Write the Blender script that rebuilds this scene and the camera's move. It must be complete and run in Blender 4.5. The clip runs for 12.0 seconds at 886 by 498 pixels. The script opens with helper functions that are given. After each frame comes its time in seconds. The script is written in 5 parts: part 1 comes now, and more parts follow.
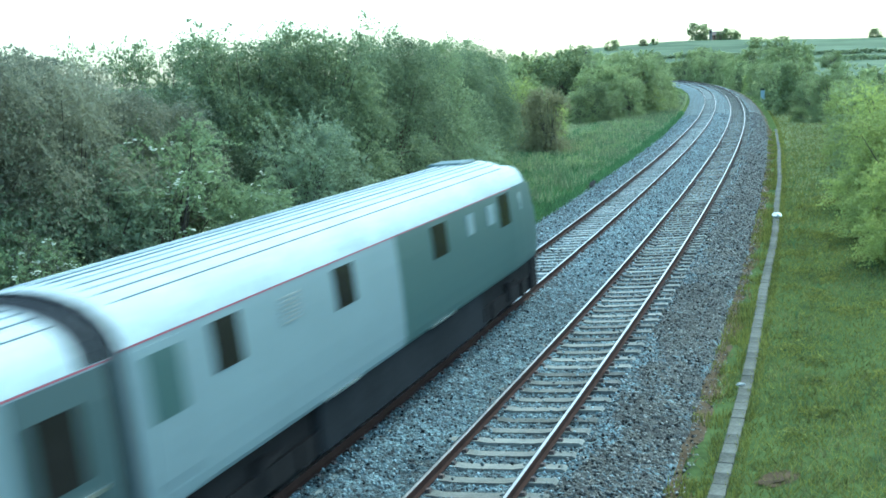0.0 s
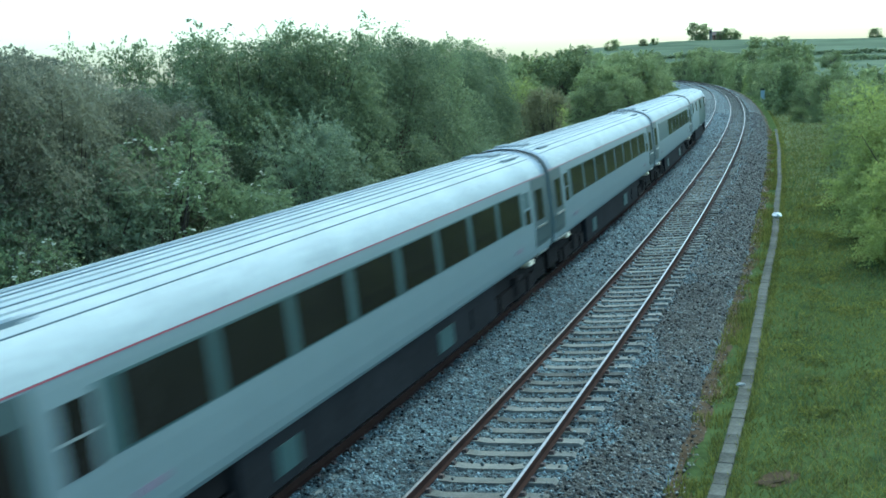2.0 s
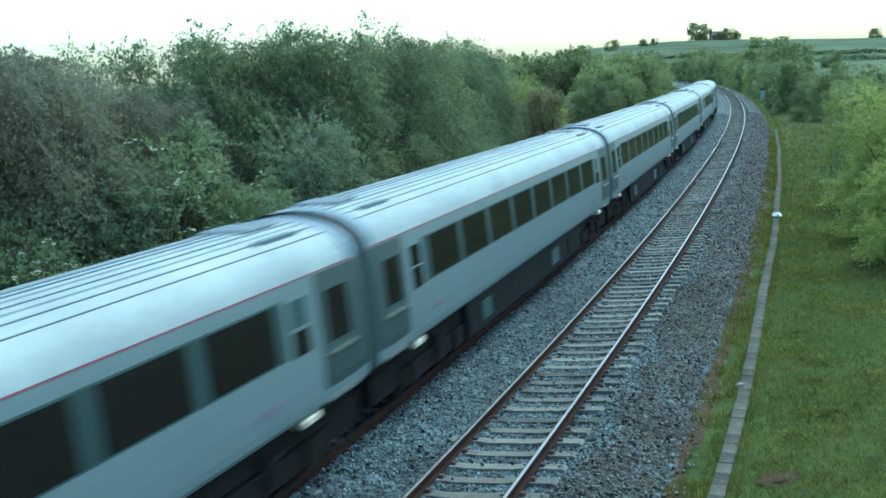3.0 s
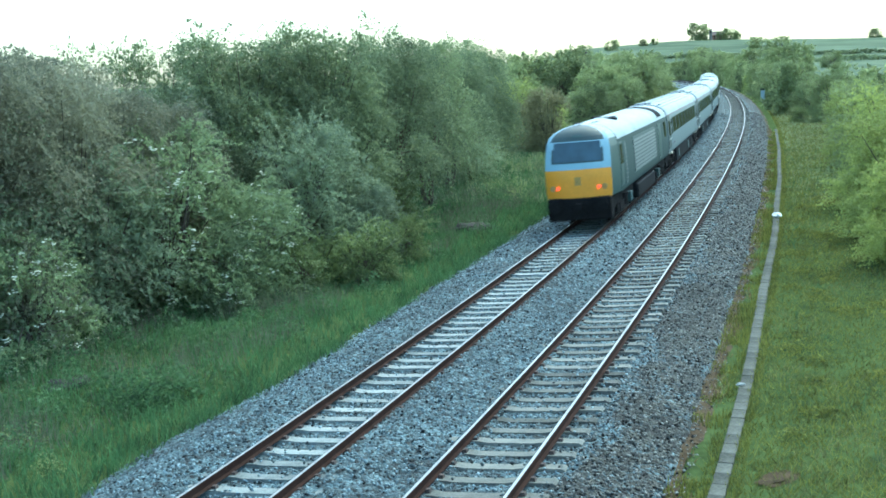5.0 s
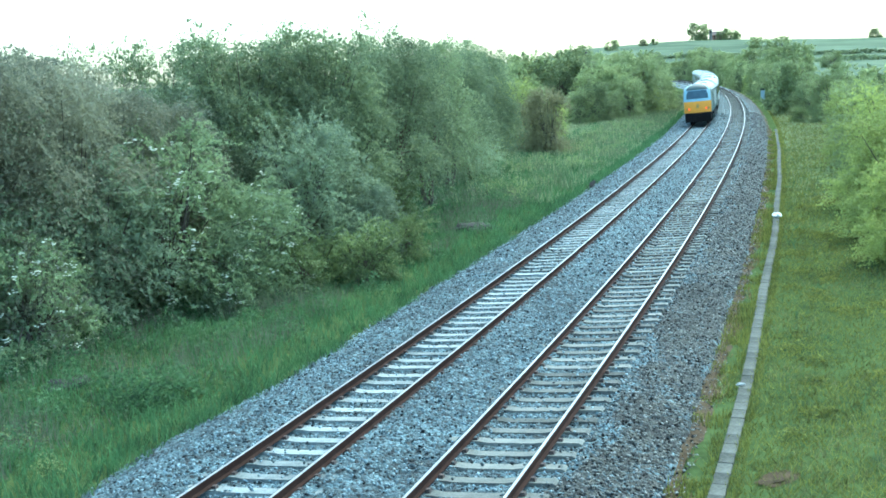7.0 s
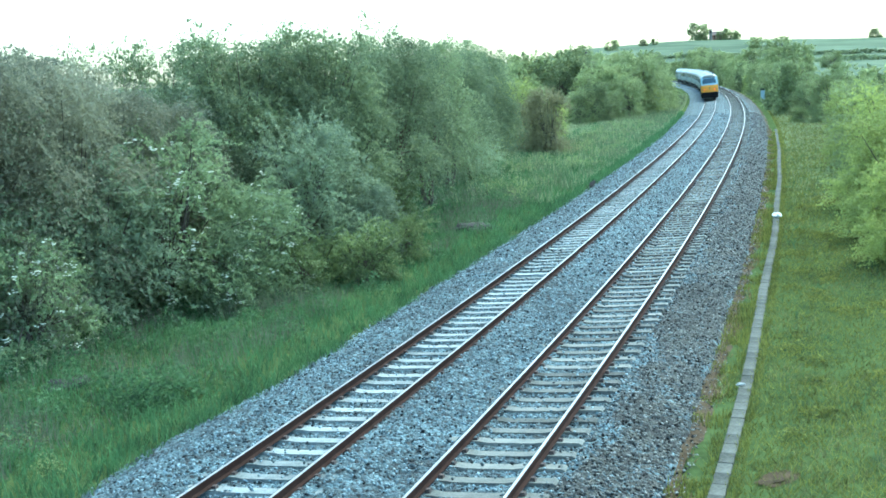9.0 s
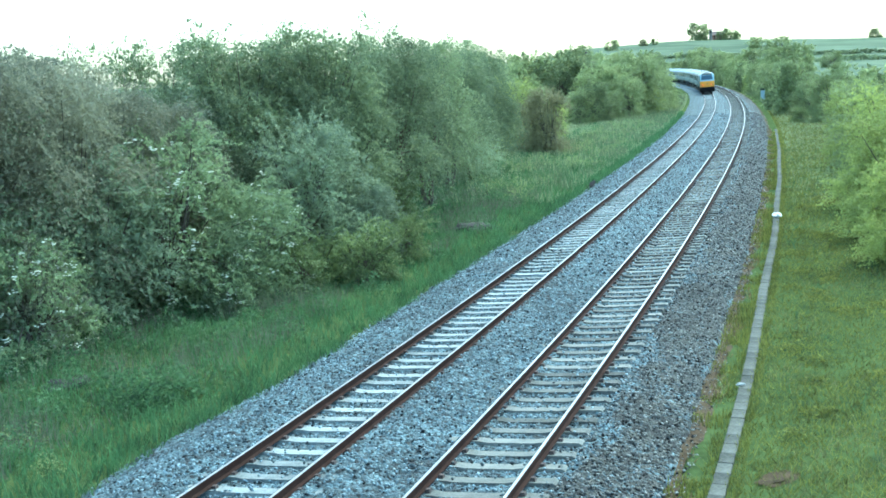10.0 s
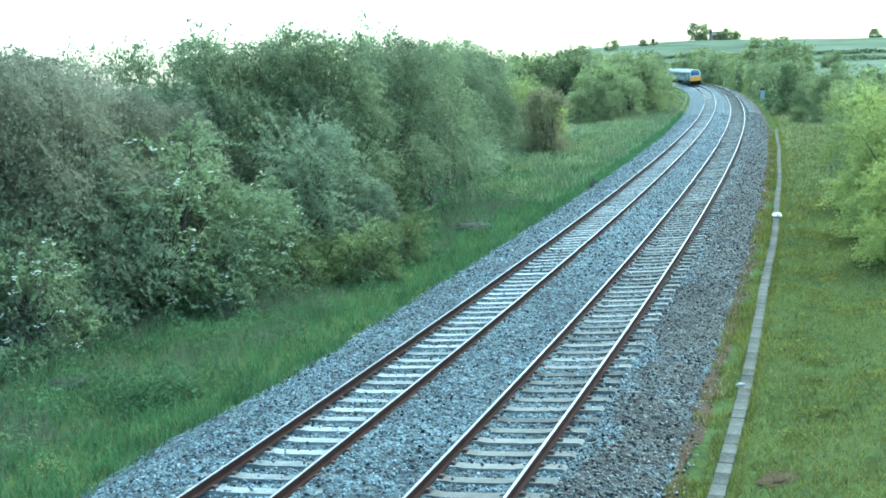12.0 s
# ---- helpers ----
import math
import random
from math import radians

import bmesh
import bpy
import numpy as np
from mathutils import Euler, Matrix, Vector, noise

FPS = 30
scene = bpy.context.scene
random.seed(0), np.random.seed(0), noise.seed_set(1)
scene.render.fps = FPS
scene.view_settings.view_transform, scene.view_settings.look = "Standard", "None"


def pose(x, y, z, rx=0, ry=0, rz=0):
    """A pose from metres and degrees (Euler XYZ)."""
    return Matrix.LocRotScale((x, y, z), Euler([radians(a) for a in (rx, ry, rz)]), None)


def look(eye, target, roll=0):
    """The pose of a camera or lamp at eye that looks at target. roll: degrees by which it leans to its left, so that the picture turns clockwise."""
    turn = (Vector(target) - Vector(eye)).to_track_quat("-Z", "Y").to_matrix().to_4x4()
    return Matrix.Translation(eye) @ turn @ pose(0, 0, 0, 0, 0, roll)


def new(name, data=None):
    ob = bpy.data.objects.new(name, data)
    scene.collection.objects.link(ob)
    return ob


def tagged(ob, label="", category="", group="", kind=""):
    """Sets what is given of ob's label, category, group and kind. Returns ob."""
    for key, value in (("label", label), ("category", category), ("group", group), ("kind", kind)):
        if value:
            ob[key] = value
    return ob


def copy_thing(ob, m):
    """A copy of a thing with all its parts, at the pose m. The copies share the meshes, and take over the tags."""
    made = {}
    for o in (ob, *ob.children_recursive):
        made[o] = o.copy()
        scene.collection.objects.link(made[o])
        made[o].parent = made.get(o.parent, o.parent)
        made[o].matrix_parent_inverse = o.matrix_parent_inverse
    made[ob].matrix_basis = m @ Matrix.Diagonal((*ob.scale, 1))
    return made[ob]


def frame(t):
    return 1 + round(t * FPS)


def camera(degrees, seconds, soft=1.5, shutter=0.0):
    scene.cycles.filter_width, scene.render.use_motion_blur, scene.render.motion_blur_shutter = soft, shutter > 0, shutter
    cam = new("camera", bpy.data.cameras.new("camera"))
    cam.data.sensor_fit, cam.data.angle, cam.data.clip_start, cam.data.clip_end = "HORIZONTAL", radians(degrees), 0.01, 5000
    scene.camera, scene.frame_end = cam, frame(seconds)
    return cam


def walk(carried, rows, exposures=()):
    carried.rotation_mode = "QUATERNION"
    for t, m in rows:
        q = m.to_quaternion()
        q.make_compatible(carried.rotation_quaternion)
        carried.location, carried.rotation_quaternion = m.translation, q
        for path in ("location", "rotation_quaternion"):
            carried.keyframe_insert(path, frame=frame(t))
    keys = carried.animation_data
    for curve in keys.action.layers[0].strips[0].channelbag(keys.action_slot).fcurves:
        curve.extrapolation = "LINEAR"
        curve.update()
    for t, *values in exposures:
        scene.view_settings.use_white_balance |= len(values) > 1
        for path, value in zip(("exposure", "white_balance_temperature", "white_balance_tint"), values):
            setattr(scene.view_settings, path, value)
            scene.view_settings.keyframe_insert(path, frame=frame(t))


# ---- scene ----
# ---------------- camera ----------------
cam = camera(43.89, 12.0, 1.7, 0.4)
PITCH = 9.048
EYE = (0.0, 0.0, 6.112)
VIEW = look(EYE, (0.0, math.cos(radians(PITCH)), EYE[2] - math.sin(radians(PITCH))), -2.70)
walk(cam, [(0.0, VIEW), (12.0, VIEW)],
     exposures=[(t, e + 2.2, k, g) for t, e, k, g in (
         (0.0, -0.1, 5300, -21), (0.4, -0.35, 5300, -21), (1.0, -0.58, 5300, -21), (1.5, -0.7, 5300, -21), (3.2, -0.75, 5350, -21),
         (4.8, -0.25, 5550, -18), (5.5, 0.0, 5450, -19), (6.5, 0.16, 5400, -20), (12.0, 0.2, 5400, -20))])

# ---------------- light ----------------
SUN_AZ = 40.0      # degrees from north (+Y) towards east
SUN_EL = 62.0
world = bpy.data.worlds.new("evening_sky")
scene.world = world
world.use_nodes = True
wn = world.node_tree.nodes
sky = wn.new("ShaderNodeTexSky")
sky.sky_type = "NISHITA"
sky.sun_disc = False
sky.sun_elevation = radians(SUN_EL)
sky.sun_rotation = radians(SUN_AZ)
sky.air_density = 1.0
sky.dust_density = 2.6
sky.ozone_density = 1.0
wn["Background"].inputs["Strength"].default_value = 0.15
world.node_tree.links.new(sky.outputs["Color"], wn["Background"].inputs["Color"])
sun_data = bpy.data.lights.new("sun", "SUN")
sun_data.energy = 0.5
sun_data.angle = radians(60)
sun_data.color = (1.0, 0.97, 0.91)
sun = new("sun", sun_data)
_az, _el = radians(SUN_AZ), radians(SUN_EL)
_dir = Vector((math.sin(_az) * math.cos(_el), math.cos(_az) * math.cos(_el), math.sin(_el)))
sun.matrix_world = Matrix.Translation(_dir * 200) @ _dir.to_track_quat("Z", "Y").to_matrix().to_4x4()

# ---------------- materials ----------------
def shader(name, base, rough=0.6, metal=0.0, var=0.25, scale=8.0, fine=60.0, bump=0.0, bump_scale=40.0,
           second=None, island=0.0, obj=0.0, spec=0.5, coat=0.0, transmit=0.0, emit=0.0):
    """Principled material: base colour broken up by noise at two scales, optional bump and per-piece variation."""
    m = bpy.data.materials.new(name)
    m.use_nodes = True
    nt = m.node_tree
    n, l = nt.nodes, nt.links
    b = n["Principled BSDF"]
    b.inputs["Roughness"].default_value = rough
    b.inputs["Metallic"].default_value = metal
    b.inputs["Specular IOR Level"].default_value = spec
    b.inputs["Coat Weight"].default_value = coat
    tc = n.new("ShaderNodeTexCoord")
    n1 = n.new("ShaderNodeTexNoise")
    n1.inputs["Scale"].default_value = scale
    n1.inputs["Detail"].default_value = 5
    n2 = n.new("ShaderNodeTexNoise")
    n2.inputs["Scale"].default_value = fine
    n2.inputs["Detail"].default_value = 3
    l.new(tc.outputs["Object"], n1.inputs["Vector"])
    l.new(tc.outputs["Object"], n2.inputs["Vector"])
    add = n.new("ShaderNodeMath")
    add.operation = "ADD"
    l.new(n1.outputs["Fac"], add.inputs[0])
    l.new(n2.outputs["Fac"], add.inputs[1])
    fac = add.outputs[0]
    for kind, amount in (("ShaderNodeNewGeometry", island), ("ShaderNodeObjectInfo", obj)):
        if amount:
            g = n.new(kind)
            ma = n.new("ShaderNodeMath")
            ma.operation = "MULTIPLY_ADD"
            l.new(g.outputs["Random Per Island" if island and kind == "ShaderNodeNewGeometry" else "Random"], ma.inputs[0])
            ma.inputs[1].default_value = amount
            l.new(fac, ma.inputs[2])
            fac = ma.outputs[0]
    top = 2.0 + island + obj
    mr = n.new("ShaderNodeMapRange")
    mr.inputs["From Min"].default_value = top * 0.3
    mr.inputs["From Max"].default_value = top * 0.7
    l.new(fac, mr.inputs["Value"])
    mix = n.new("ShaderNodeMix")
    mix.data_type = "RGBA"
    dark = [c * (1 - var) for c in base]
    light = [min(1, c * (1 + var)) for c in (second or base)]
    mix.inputs[6].default_value = (*dark, 1)
    mix.inputs[7].default_value = (*light, 1)
    l.new(mr.outputs["Result"], mix.inputs["Factor"])
    l.new(mix.outputs[2], b.inputs["Base Color"])
    if bump:
        bn = n.new("ShaderNodeTexNoise")
        bn.inputs["Scale"].default_value = bump_scale
        bn.inputs["Detail"].default_value = 4
        l.new(tc.outputs["Object"], bn.inputs["Vector"])
        bp = n.new("ShaderNodeBump")
        bp.inputs["Strength"].default_value = bump
        bp.inputs["Distance"].default_value = 0.02
        l.new(bn.outputs["Fac"], bp.inputs["Height"])
        l.new(bp.outputs["Normal"], b.inputs["Normal"])
    if transmit:
        tr = n.new("ShaderNodeBsdfTranslucent")
        l.new(mix.outputs[2], tr.inputs["Color"])
        ms = n.new("ShaderNodeMixShader")
        ms.inputs[0].default_value = transmit
        l.new(b.outputs[0], ms.inputs[1])
        l.new(tr.outputs[0], ms.inputs[2])
        l.new(ms.outputs[0], n["Material Output"].inputs["Surface"])
    if emit:
        l.new(mix.outputs[2], b.inputs["Emission Color"])
        b.inputs["Emission Strength"].default_value = emit
    return m


def ballast_shader(name, dark, light):
    m = shader(name, dark, 0.85, var=0.5, scale=0.5, fine=3.0, second=light)
    n, l = m.node_tree.nodes, m.node_tree.links
    b = n["Principled BSDF"]
    old = b.inputs["Base Color"].links[0].from_socket
    tc = n["Texture Coordinate"]
    vo = n.new("ShaderNodeTexVoronoi")
    vo.inputs["Scale"].default_value = 17.0
    l.new(tc.outputs["Object"], vo.inputs["Vector"])
    sep = n.new("ShaderNodeSeparateColor")
    l.new(vo.outputs["Color"], sep.inputs[0])
    mr = n.new("ShaderNodeMapRange")
    mr.inputs["To Min"].default_value = 0.05
    mr.inputs["To Max"].default_value = 2.3
    l.new(sep.outputs[0], mr.inputs["Value"])
    mul = n.new("ShaderNodeMix")
    mul.data_type, mul.blend_type = "RGBA", "MULTIPLY"
    mul.inputs["Factor"].default_value = 1
    l.new(old, mul.inputs[6])
    comb = n.new("ShaderNodeCombineColor")
    for i in range(3):
        l.new(mr.outputs[0], comb.inputs[i])
    l.new(comb.outputs[0], mul.inputs[7])
    l.new(mul.outputs[2], b.inputs["Base Color"])
    bp = n.new("ShaderNodeBump")
    bp.inputs["Strength"].default_value = 1.0
    bp.inputs["Distance"].default_value = 0.05
    bp.invert = True
    l.new(vo.outputs["Distance"], bp.inputs["Height"])
    l.new(bp.outputs["Normal"], b.inputs["Normal"])
    return m


M_BALLAST = ballast_shader("ballast_stone", (0.028, 0.043, 0.049), (0.053, 0.078, 0.086))
M_BALLAST_OLD = ballast_shader("old_ballast_stone", (0.017, 0.018, 0.016), (0.034, 0.035, 0.030))
M_STONE = shader("loose_stone", (0.016, 0.023, 0.028), 0.85, var=0.55, scale=1.0, fine=20, second=(0.165, 0.210, 0.224), island=2.0, spec=0.2)
M_STONE_OLD = shader("old_loose_stone", (0.010, 0.011, 0.010), 0.85, var=0.55, scale=1.0, fine=20, second=(0.150, 0.152, 0.140), island=2.0, spec=0.2)
M_RAIL = shader("rusted_rail_steel", (0.033, 0.019, 0.015), 0.9, 0.0, spec=0.05, var=0.3, scale=3, fine=40, bump=0.2)
M_HEAD = shader("polished_rail_head", (0.38, 0.37, 0.36), 0.34, 1.0, var=0.2, scale=2, fine=60)
M_SLEEPER = shader("weathered_concrete", (0.084, 0.087, 0.076), 0.9, var=0.5, scale=3, fine=30, second=(0.145, 0.147, 0.130), bump=0.4, obj=0.8, spec=0.15)
M_SLEEPER_PALE = shader("pale_concrete", (0.140, 0.155, 0.147), 0.9, var=0.4, scale=3, fine=30, second=(0.230, 0.250, 0.238), bump=0.4, obj=0.6, spec=0.15)
M_CLIP = shader("steel_clip", (0.06, 0.045, 0.04), 0.7, 0.3)
M_LID = shader("trough_concrete", (0.056, 0.058, 0.049), 0.9, var=0.5, scale=1.6, fine=22, second=(0.092, 0.092, 0.078), bump=0.5, obj=0.4, spec=0.1)
M_GRASS_GROUND = shader("verge_turf", (0.042, 0.062, 0.024), 0.95, var=0.4, scale=0.4, fine=5, second=(0.062, 0.084, 0.030), bump=1.0, bump_scale=14, spec=0.0)
# Field green made paler and greyer: distance haze is put into the colour.
M_FIELD = shader("hazed_far_fields", (0.080, 0.106, 0.072), 0.95, var=0.3, scale=0.008, fine=0.03, second=(0.118, 0.142, 0.094), spec=0.0)
M_SOIL = shader("dry_verge_soil", (0.040, 0.030, 0.020), 0.95, var=0.5, scale=1.4, fine=14, second=(0.070, 0.050, 0.030), bump=0.9, bump_scale=25, spec=0.05)
# Dark earth of the rubble heap; on the verge mound it paints shade.
M_EARTH_SHADE = shader("dark_earth_and_shade", (0.035, 0.03, 0.027), 0.95, var=0.4, scale=2, fine=14, bump=0.8, bump_scale=20)
M_PURPLE = shader("seeding_grass", (0.12, 0.105, 0.085), 0.8, var=0.3, scale=0.6, fine=5, second=(0.15, 0.15, 0.10), island=0.8, transmit=0.4)
M_BLADE = shader("tall_grass", (0.060, 0.116, 0.050), 0.7, var=0.38, scale=0.3, fine=1.6, second=(0.098, 0.180, 0.072), island=0.8, transmit=0.45, spec=0.15)
M_BLADE_R = shader("short_grass", (0.112, 0.122, 0.032), 0.7, var=0.5, scale=0.5, fine=2.5, second=(0.172, 0.178, 0.044), island=0.9, transmit=0.45, spec=0.15)
M_MEADOW = shader("pale_meadow", (0.225, 0.260, 0.135), 0.75, var=0.3, scale=0.5, fine=3, second=(0.305, 0.335, 0.185), island=0.8, transmit=0.45, spec=0.1)
M_HAY = shader("yellowing_grass", (0.150, 0.150, 0.062), 0.75, var=0.35, scale=1, fine=6, second=(0.205, 0.200, 0.090), island=1.0, transmit=0.4, spec=0.1)
M_SEED = shader("pale_seed_heads", (0.105, 0.135, 0.062), 0.8, var=0.3, scale=1, fine=6, second=(0.165, 0.185, 0.105), island=1.0, transmit=0.4, spec=0.1)
M_STRAW = shader("rusty_dry_weeds", (0.17, 0.115, 0.055), 0.8, var=0.35, scale=1, fine=6, second=(0.21, 0.165, 0.08), island=1.0, transmit=0.3, spec=0.1)
M_LEAF = shader("hawthorn_leaf", (0.148, 0.186, 0.108), 0.6, var=0.3, scale=0.35, fine=2.0, second=(0.22, 0.262, 0.132), island=0.5, transmit=0.5, obj=1.0, spec=0.2)
# Leaf green greyed and paled: the veil of sky glare is painted in.
M_LEAF_GREY = shader("veil_greyed_leaf", (0.14, 0.146, 0.104), 0.6, var=0.3, scale=0.35, fine=2.0, second=(0.205, 0.208, 0.138), island=0.5, transmit=0.5, obj=1.0, spec=0.2)
M_LEAF_MID = shader("mixed_leaf", (0.185, 0.225, 0.108), 0.6, var=0.3, scale=0.35, fine=2.0, second=(0.27, 0.31, 0.138), island=0.5, transmit=0.5, obj=1.0, spec=0.2)
M_LEAF_PALE = shader("willow_leaf", (0.215, 0.265, 0.175), 0.6, var=0.3, scale=0.35, fine=2.0, second=(0.265, 0.325, 0.19), island=0.5, transmit=0.5, obj=1.0, spec=0.2)
M_LEAF_BRIGHT = shader("young_leaf", (0.225, 0.268, 0.084), 0.6, var=0.3, scale=0.35, fine=2.0, second=(0.33, 0.37, 0.112), island=0.5, transmit=0.5, obj=1.0, spec=0.2)
M_LEAF_SCRUB = shader("scrub_leaf", (0.140, 0.182, 0.075), 0.6, var=0.35, scale=0.5, fine=2.5, second=(0.200, 0.245, 0.098), island=0.6, transmit=0.5, obj=0.7, spec=0.2)
M_LEAF_ELDER = shader("elder_leaf", (0.148, 0.196, 0.110), 0.6, var=0.3, scale=0.35, fine=2.0, second=(0.208, 0.260, 0.132), island=0.5, transmit=0.5, obj=1.0, spec=0.2)
M_NETTLE = shader("nettle_leaf", (0.062, 0.112, 0.052), 0.65, var=0.4, scale=0.8, fine=4, second=(0.100, 0.165, 0.070), island=0.8, transmit=0.45, spec=0.2)
M_LEAF_BROWN = shader("thorn_leaf", (0.165, 0.165, 0.092), 0.6, var=0.3, scale=0.35, fine=2.0, second=(0.225, 0.215, 0.112), island=0.5, transmit=0.5, obj=1.0, spec=0.2)
M_BLOSSOM = shader("elder_blossom", (0.52, 0.54, 0.43), 0.7, var=0.15, scale=3, fine=30)
M_BARK = shader("bark", (0.075, 0.06, 0.045), 0.9, var=0.4, scale=3, fine=25, bump=0.6)
M_SILVER = shader("silver_body_paint", (0.156, 0.200, 0.212), 0.45, 0.12, spec=0.3, var=0.07, scale=0.8, fine=12)
M_PILLAR = shader("grey_window_band", (0.034, 0.066, 0.066), 0.5, 0.0, spec=0.3, var=0.1, scale=1, fine=15)
M_ROOF = shader("pale_roof_paint", (0.27, 0.315, 0.325), 0.6, 0.0, spec=0.25, var=0.16, scale=0.6, fine=8, second=(0.335, 0.38, 0.39))
# Shadow along the seams is put into this dark blue; roof vents share it.
M_RIB = shader("roof_seam", (0.10, 0.135, 0.155), 0.6, 0.0, var=0.1)
M_RED = shader("red_cantrail_line", (0.24, 0.042, 0.068), 0.5)
M_MARK = shader("faded_pink_lettering", (0.15, 0.13, 0.17), 0.5, var=0.3, scale=6, fine=40)
M_DOOR = shader("dark_teal_door", (0.026, 0.048, 0.050), 0.5, 0.0, var=0.1)
M_DARK = shader("underframe_black", (0.014, 0.013, 0.013), 0.85, 0.0, spec=0.05, var=0.4, scale=1.5, fine=12, bump=0.2)
M_SKIRT = shader("dark_skirt", (0.015, 0.016, 0.018), 0.8, 0.0, var=0.4, scale=1.2, fine=9, spec=0.05)
M_GLASS = shader("tinted_glass", (0.012, 0.011, 0.011), 0.14, 0.0, var=0.3, scale=0.7, fine=3, spec=0.2)
M_GANGWAY = shader("rubber_gangway", (0.012, 0.014, 0.017), 0.9, 0.0, var=0.2, spec=0.1)
M_CHROME = shader("bright_metal", (0.6, 0.6, 0.58), 0.3, 1.0, var=0.1)
M_WHITE = shader("white_paint", (0.62, 0.64, 0.63), 0.5, var=0.06)
M_CREAM = shader("cream_box_paint", (0.60, 0.55, 0.42), 0.5, var=0.12)
M_DVTGREEN = shader("grey_green_cab_paint", (0.034, 0.066, 0.062), 0.45, 0.0, var=0.08, spec=0.3)
M_BLUE = shader("pale_blue_cab_paint", (0.26, 0.39, 0.45), 0.5, 0.0, var=0.06)
M_YELLOW = shader("warning_yellow_paint", (0.72, 0.30, 0.02), 0.5, 0.0, var=0.12, scale=2, fine=14)
M_TAIL = shader("red_tail_lamp", (1.0, 0.045, 0.02), 0.4, var=0.0, emit=0.8)
M_BRICK = shader("farmhouse_brick", (0.25, 0.14, 0.10), 0.9, var=0.2)
M_STONEWORK = shader("tower_stone", (0.22, 0.22, 0.20), 0.9, var=0.2)
M_TILE = shader("farmhouse_roof_tile", (0.14, 0.10, 0.09), 0.9, var=0.2)
M_SLAT = shader("pale_grille_slat", (0.17, 0.19, 0.185), 0.6, var=0.1)
M_SIGN = shader("pale_blue_sign_paint", (0.24, 0.31, 0.33), 0.5, var=0.1)

# ---------------- helpers ----------------
def mesh_of(name, verts, faces, mats, smooth=False, idx=None):
    me = bpy.data.meshes.new(name)
    me.from_pydata([tuple(v) for v in verts], [], [tuple(f) for f in faces])
    for m in (mats if isinstance(mats, (list, tuple)) else [mats]):
        me.materials.append(m)
    if smooth:
        me.polygons.foreach_set("use_smooth", [True] * len(me.polygons))
    if idx is not None:
        me.polygons.foreach_set("material_index", idx)
    me.update()
    return me


def part(name, data, material, parent, label="", bevel=0.0, smooth=False):
    """Links a bmesh or mesh as one mesh object under a thing or a part."""
    if isinstance(data, bmesh.types.BMesh):
        if bevel:
            bmesh.ops.bevel(data, geom=data.edges[:], offset=bevel, segments=1, affect="EDGES", clamp_overlap=True)
        me = bpy.data.meshes.new(name)
        data.to_mesh(me)
        data.free()
        me.materials.append(material)
        if smooth:
            me.polygons.foreach_set("use_smooth", [True] * len(me.polygons))
    else:
        me = data
    ob = new(name, me)
    if parent:
        ob.parent = parent
    if label:
        ob["label"] = label
    return ob


def box(bm, x0, x1, y0, y1, z0, z1):
    m = Matrix.LocRotScale(((x0 + x1) / 2, (y0 + y1) / 2, (z0 + z1) / 2), None, (x1 - x0, y1 - y0, z1 - z0))
    return bmesh.ops.create_cube(bm, size=1.0, matrix=m)["verts"]


def boxes(*dims):
    bm = bmesh.new()
    for d in dims:
        box(bm, *d)
    return bm


def cyl(bm, p0, p1, r0, r1=None, seg=10):
    p0, p1 = Vector(p0), Vector(p1)
    m = Matrix.Translation((p0 + p1) / 2) @ (p1 - p0).to_track_quat("Z", "Y").to_matrix().to_4x4()
    bmesh.ops.create_cone(bm, cap_ends=True, segments=seg, radius1=r0, radius2=r0 if r1 is None else r1,
                          depth=(p1 - p0).length, matrix=m)


def sweep(profiles, ys, closed=True):
    """Skin over a row of (x, z) profiles set at the y stations; ends capped."""
    n = len(profiles[0])
    verts = [(x, y, z) for pr, y in zip(profiles, ys) for x, z in pr]
    faces = []
    for i in range(len(ys) - 1):
        for j in range(n if closed else n - 1):
            a, b = i * n + j, i * n + (j + 1) % n
            faces.append((a, b, b + n, a + n))
    if closed:
        faces.append(tuple(range(n))[::-1])
        faces.append(tuple(range((len(ys) - 1) * n, len(ys) * n)))
    return verts, faces


# ---------------- the line of the railway ----------------
CANT = 0.0526
RISE = 0.0017
SPACING = 3.375
NODES = [0, 30, 60, 90, 120, 150, 190, 240, 290, 340, 400]
BEND = [0.00168, 0.00103, 0.00049, 0.00057, 0.0007, 0.00055, 0.00058, 0.00068, 0.00085, 0.00120, 0.00150]
LINE_S = np.arange(-180, 541, 1.0)
_k = np.interp(LINE_S, NODES, BEND)
LINE_TH = -np.concatenate([[0], np.cumsum((_k[1:] + _k[:-1]) / 2)])
LINE_TH += 0.37068 - LINE_TH[180]
_tm = (LINE_TH[1:] + LINE_TH[:-1]) / 2
LINE_X = np.concatenate([[0], np.cumsum(np.sin(_tm))])
LINE_Y = np.concatenate([[0], np.cumsum(np.cos(_tm))])
LINE_X += -9.2994 - LINE_X[180]
LINE_Y -= LINE_Y[180]


def on_line(s, lat=0.0, z=0.0):
    """A point beside the left track's centre line, with the heading there."""
    x, y, th = (float(np.interp(s, LINE_S, a)) for a in (LINE_X, LINE_Y, LINE_TH))
    return Vector((x + math.cos(th) * lat, y - math.sin(th) * lat, z + RISE * y)), th


def track_pose(s, offset=0.0, cant=CANT):
    p, th = on_line(s, offset)
    return Matrix.Translation(p) @ Matrix.Rotation(-th, 4, "Z") @ Matrix.Rotation(-cant, 4, "Y")


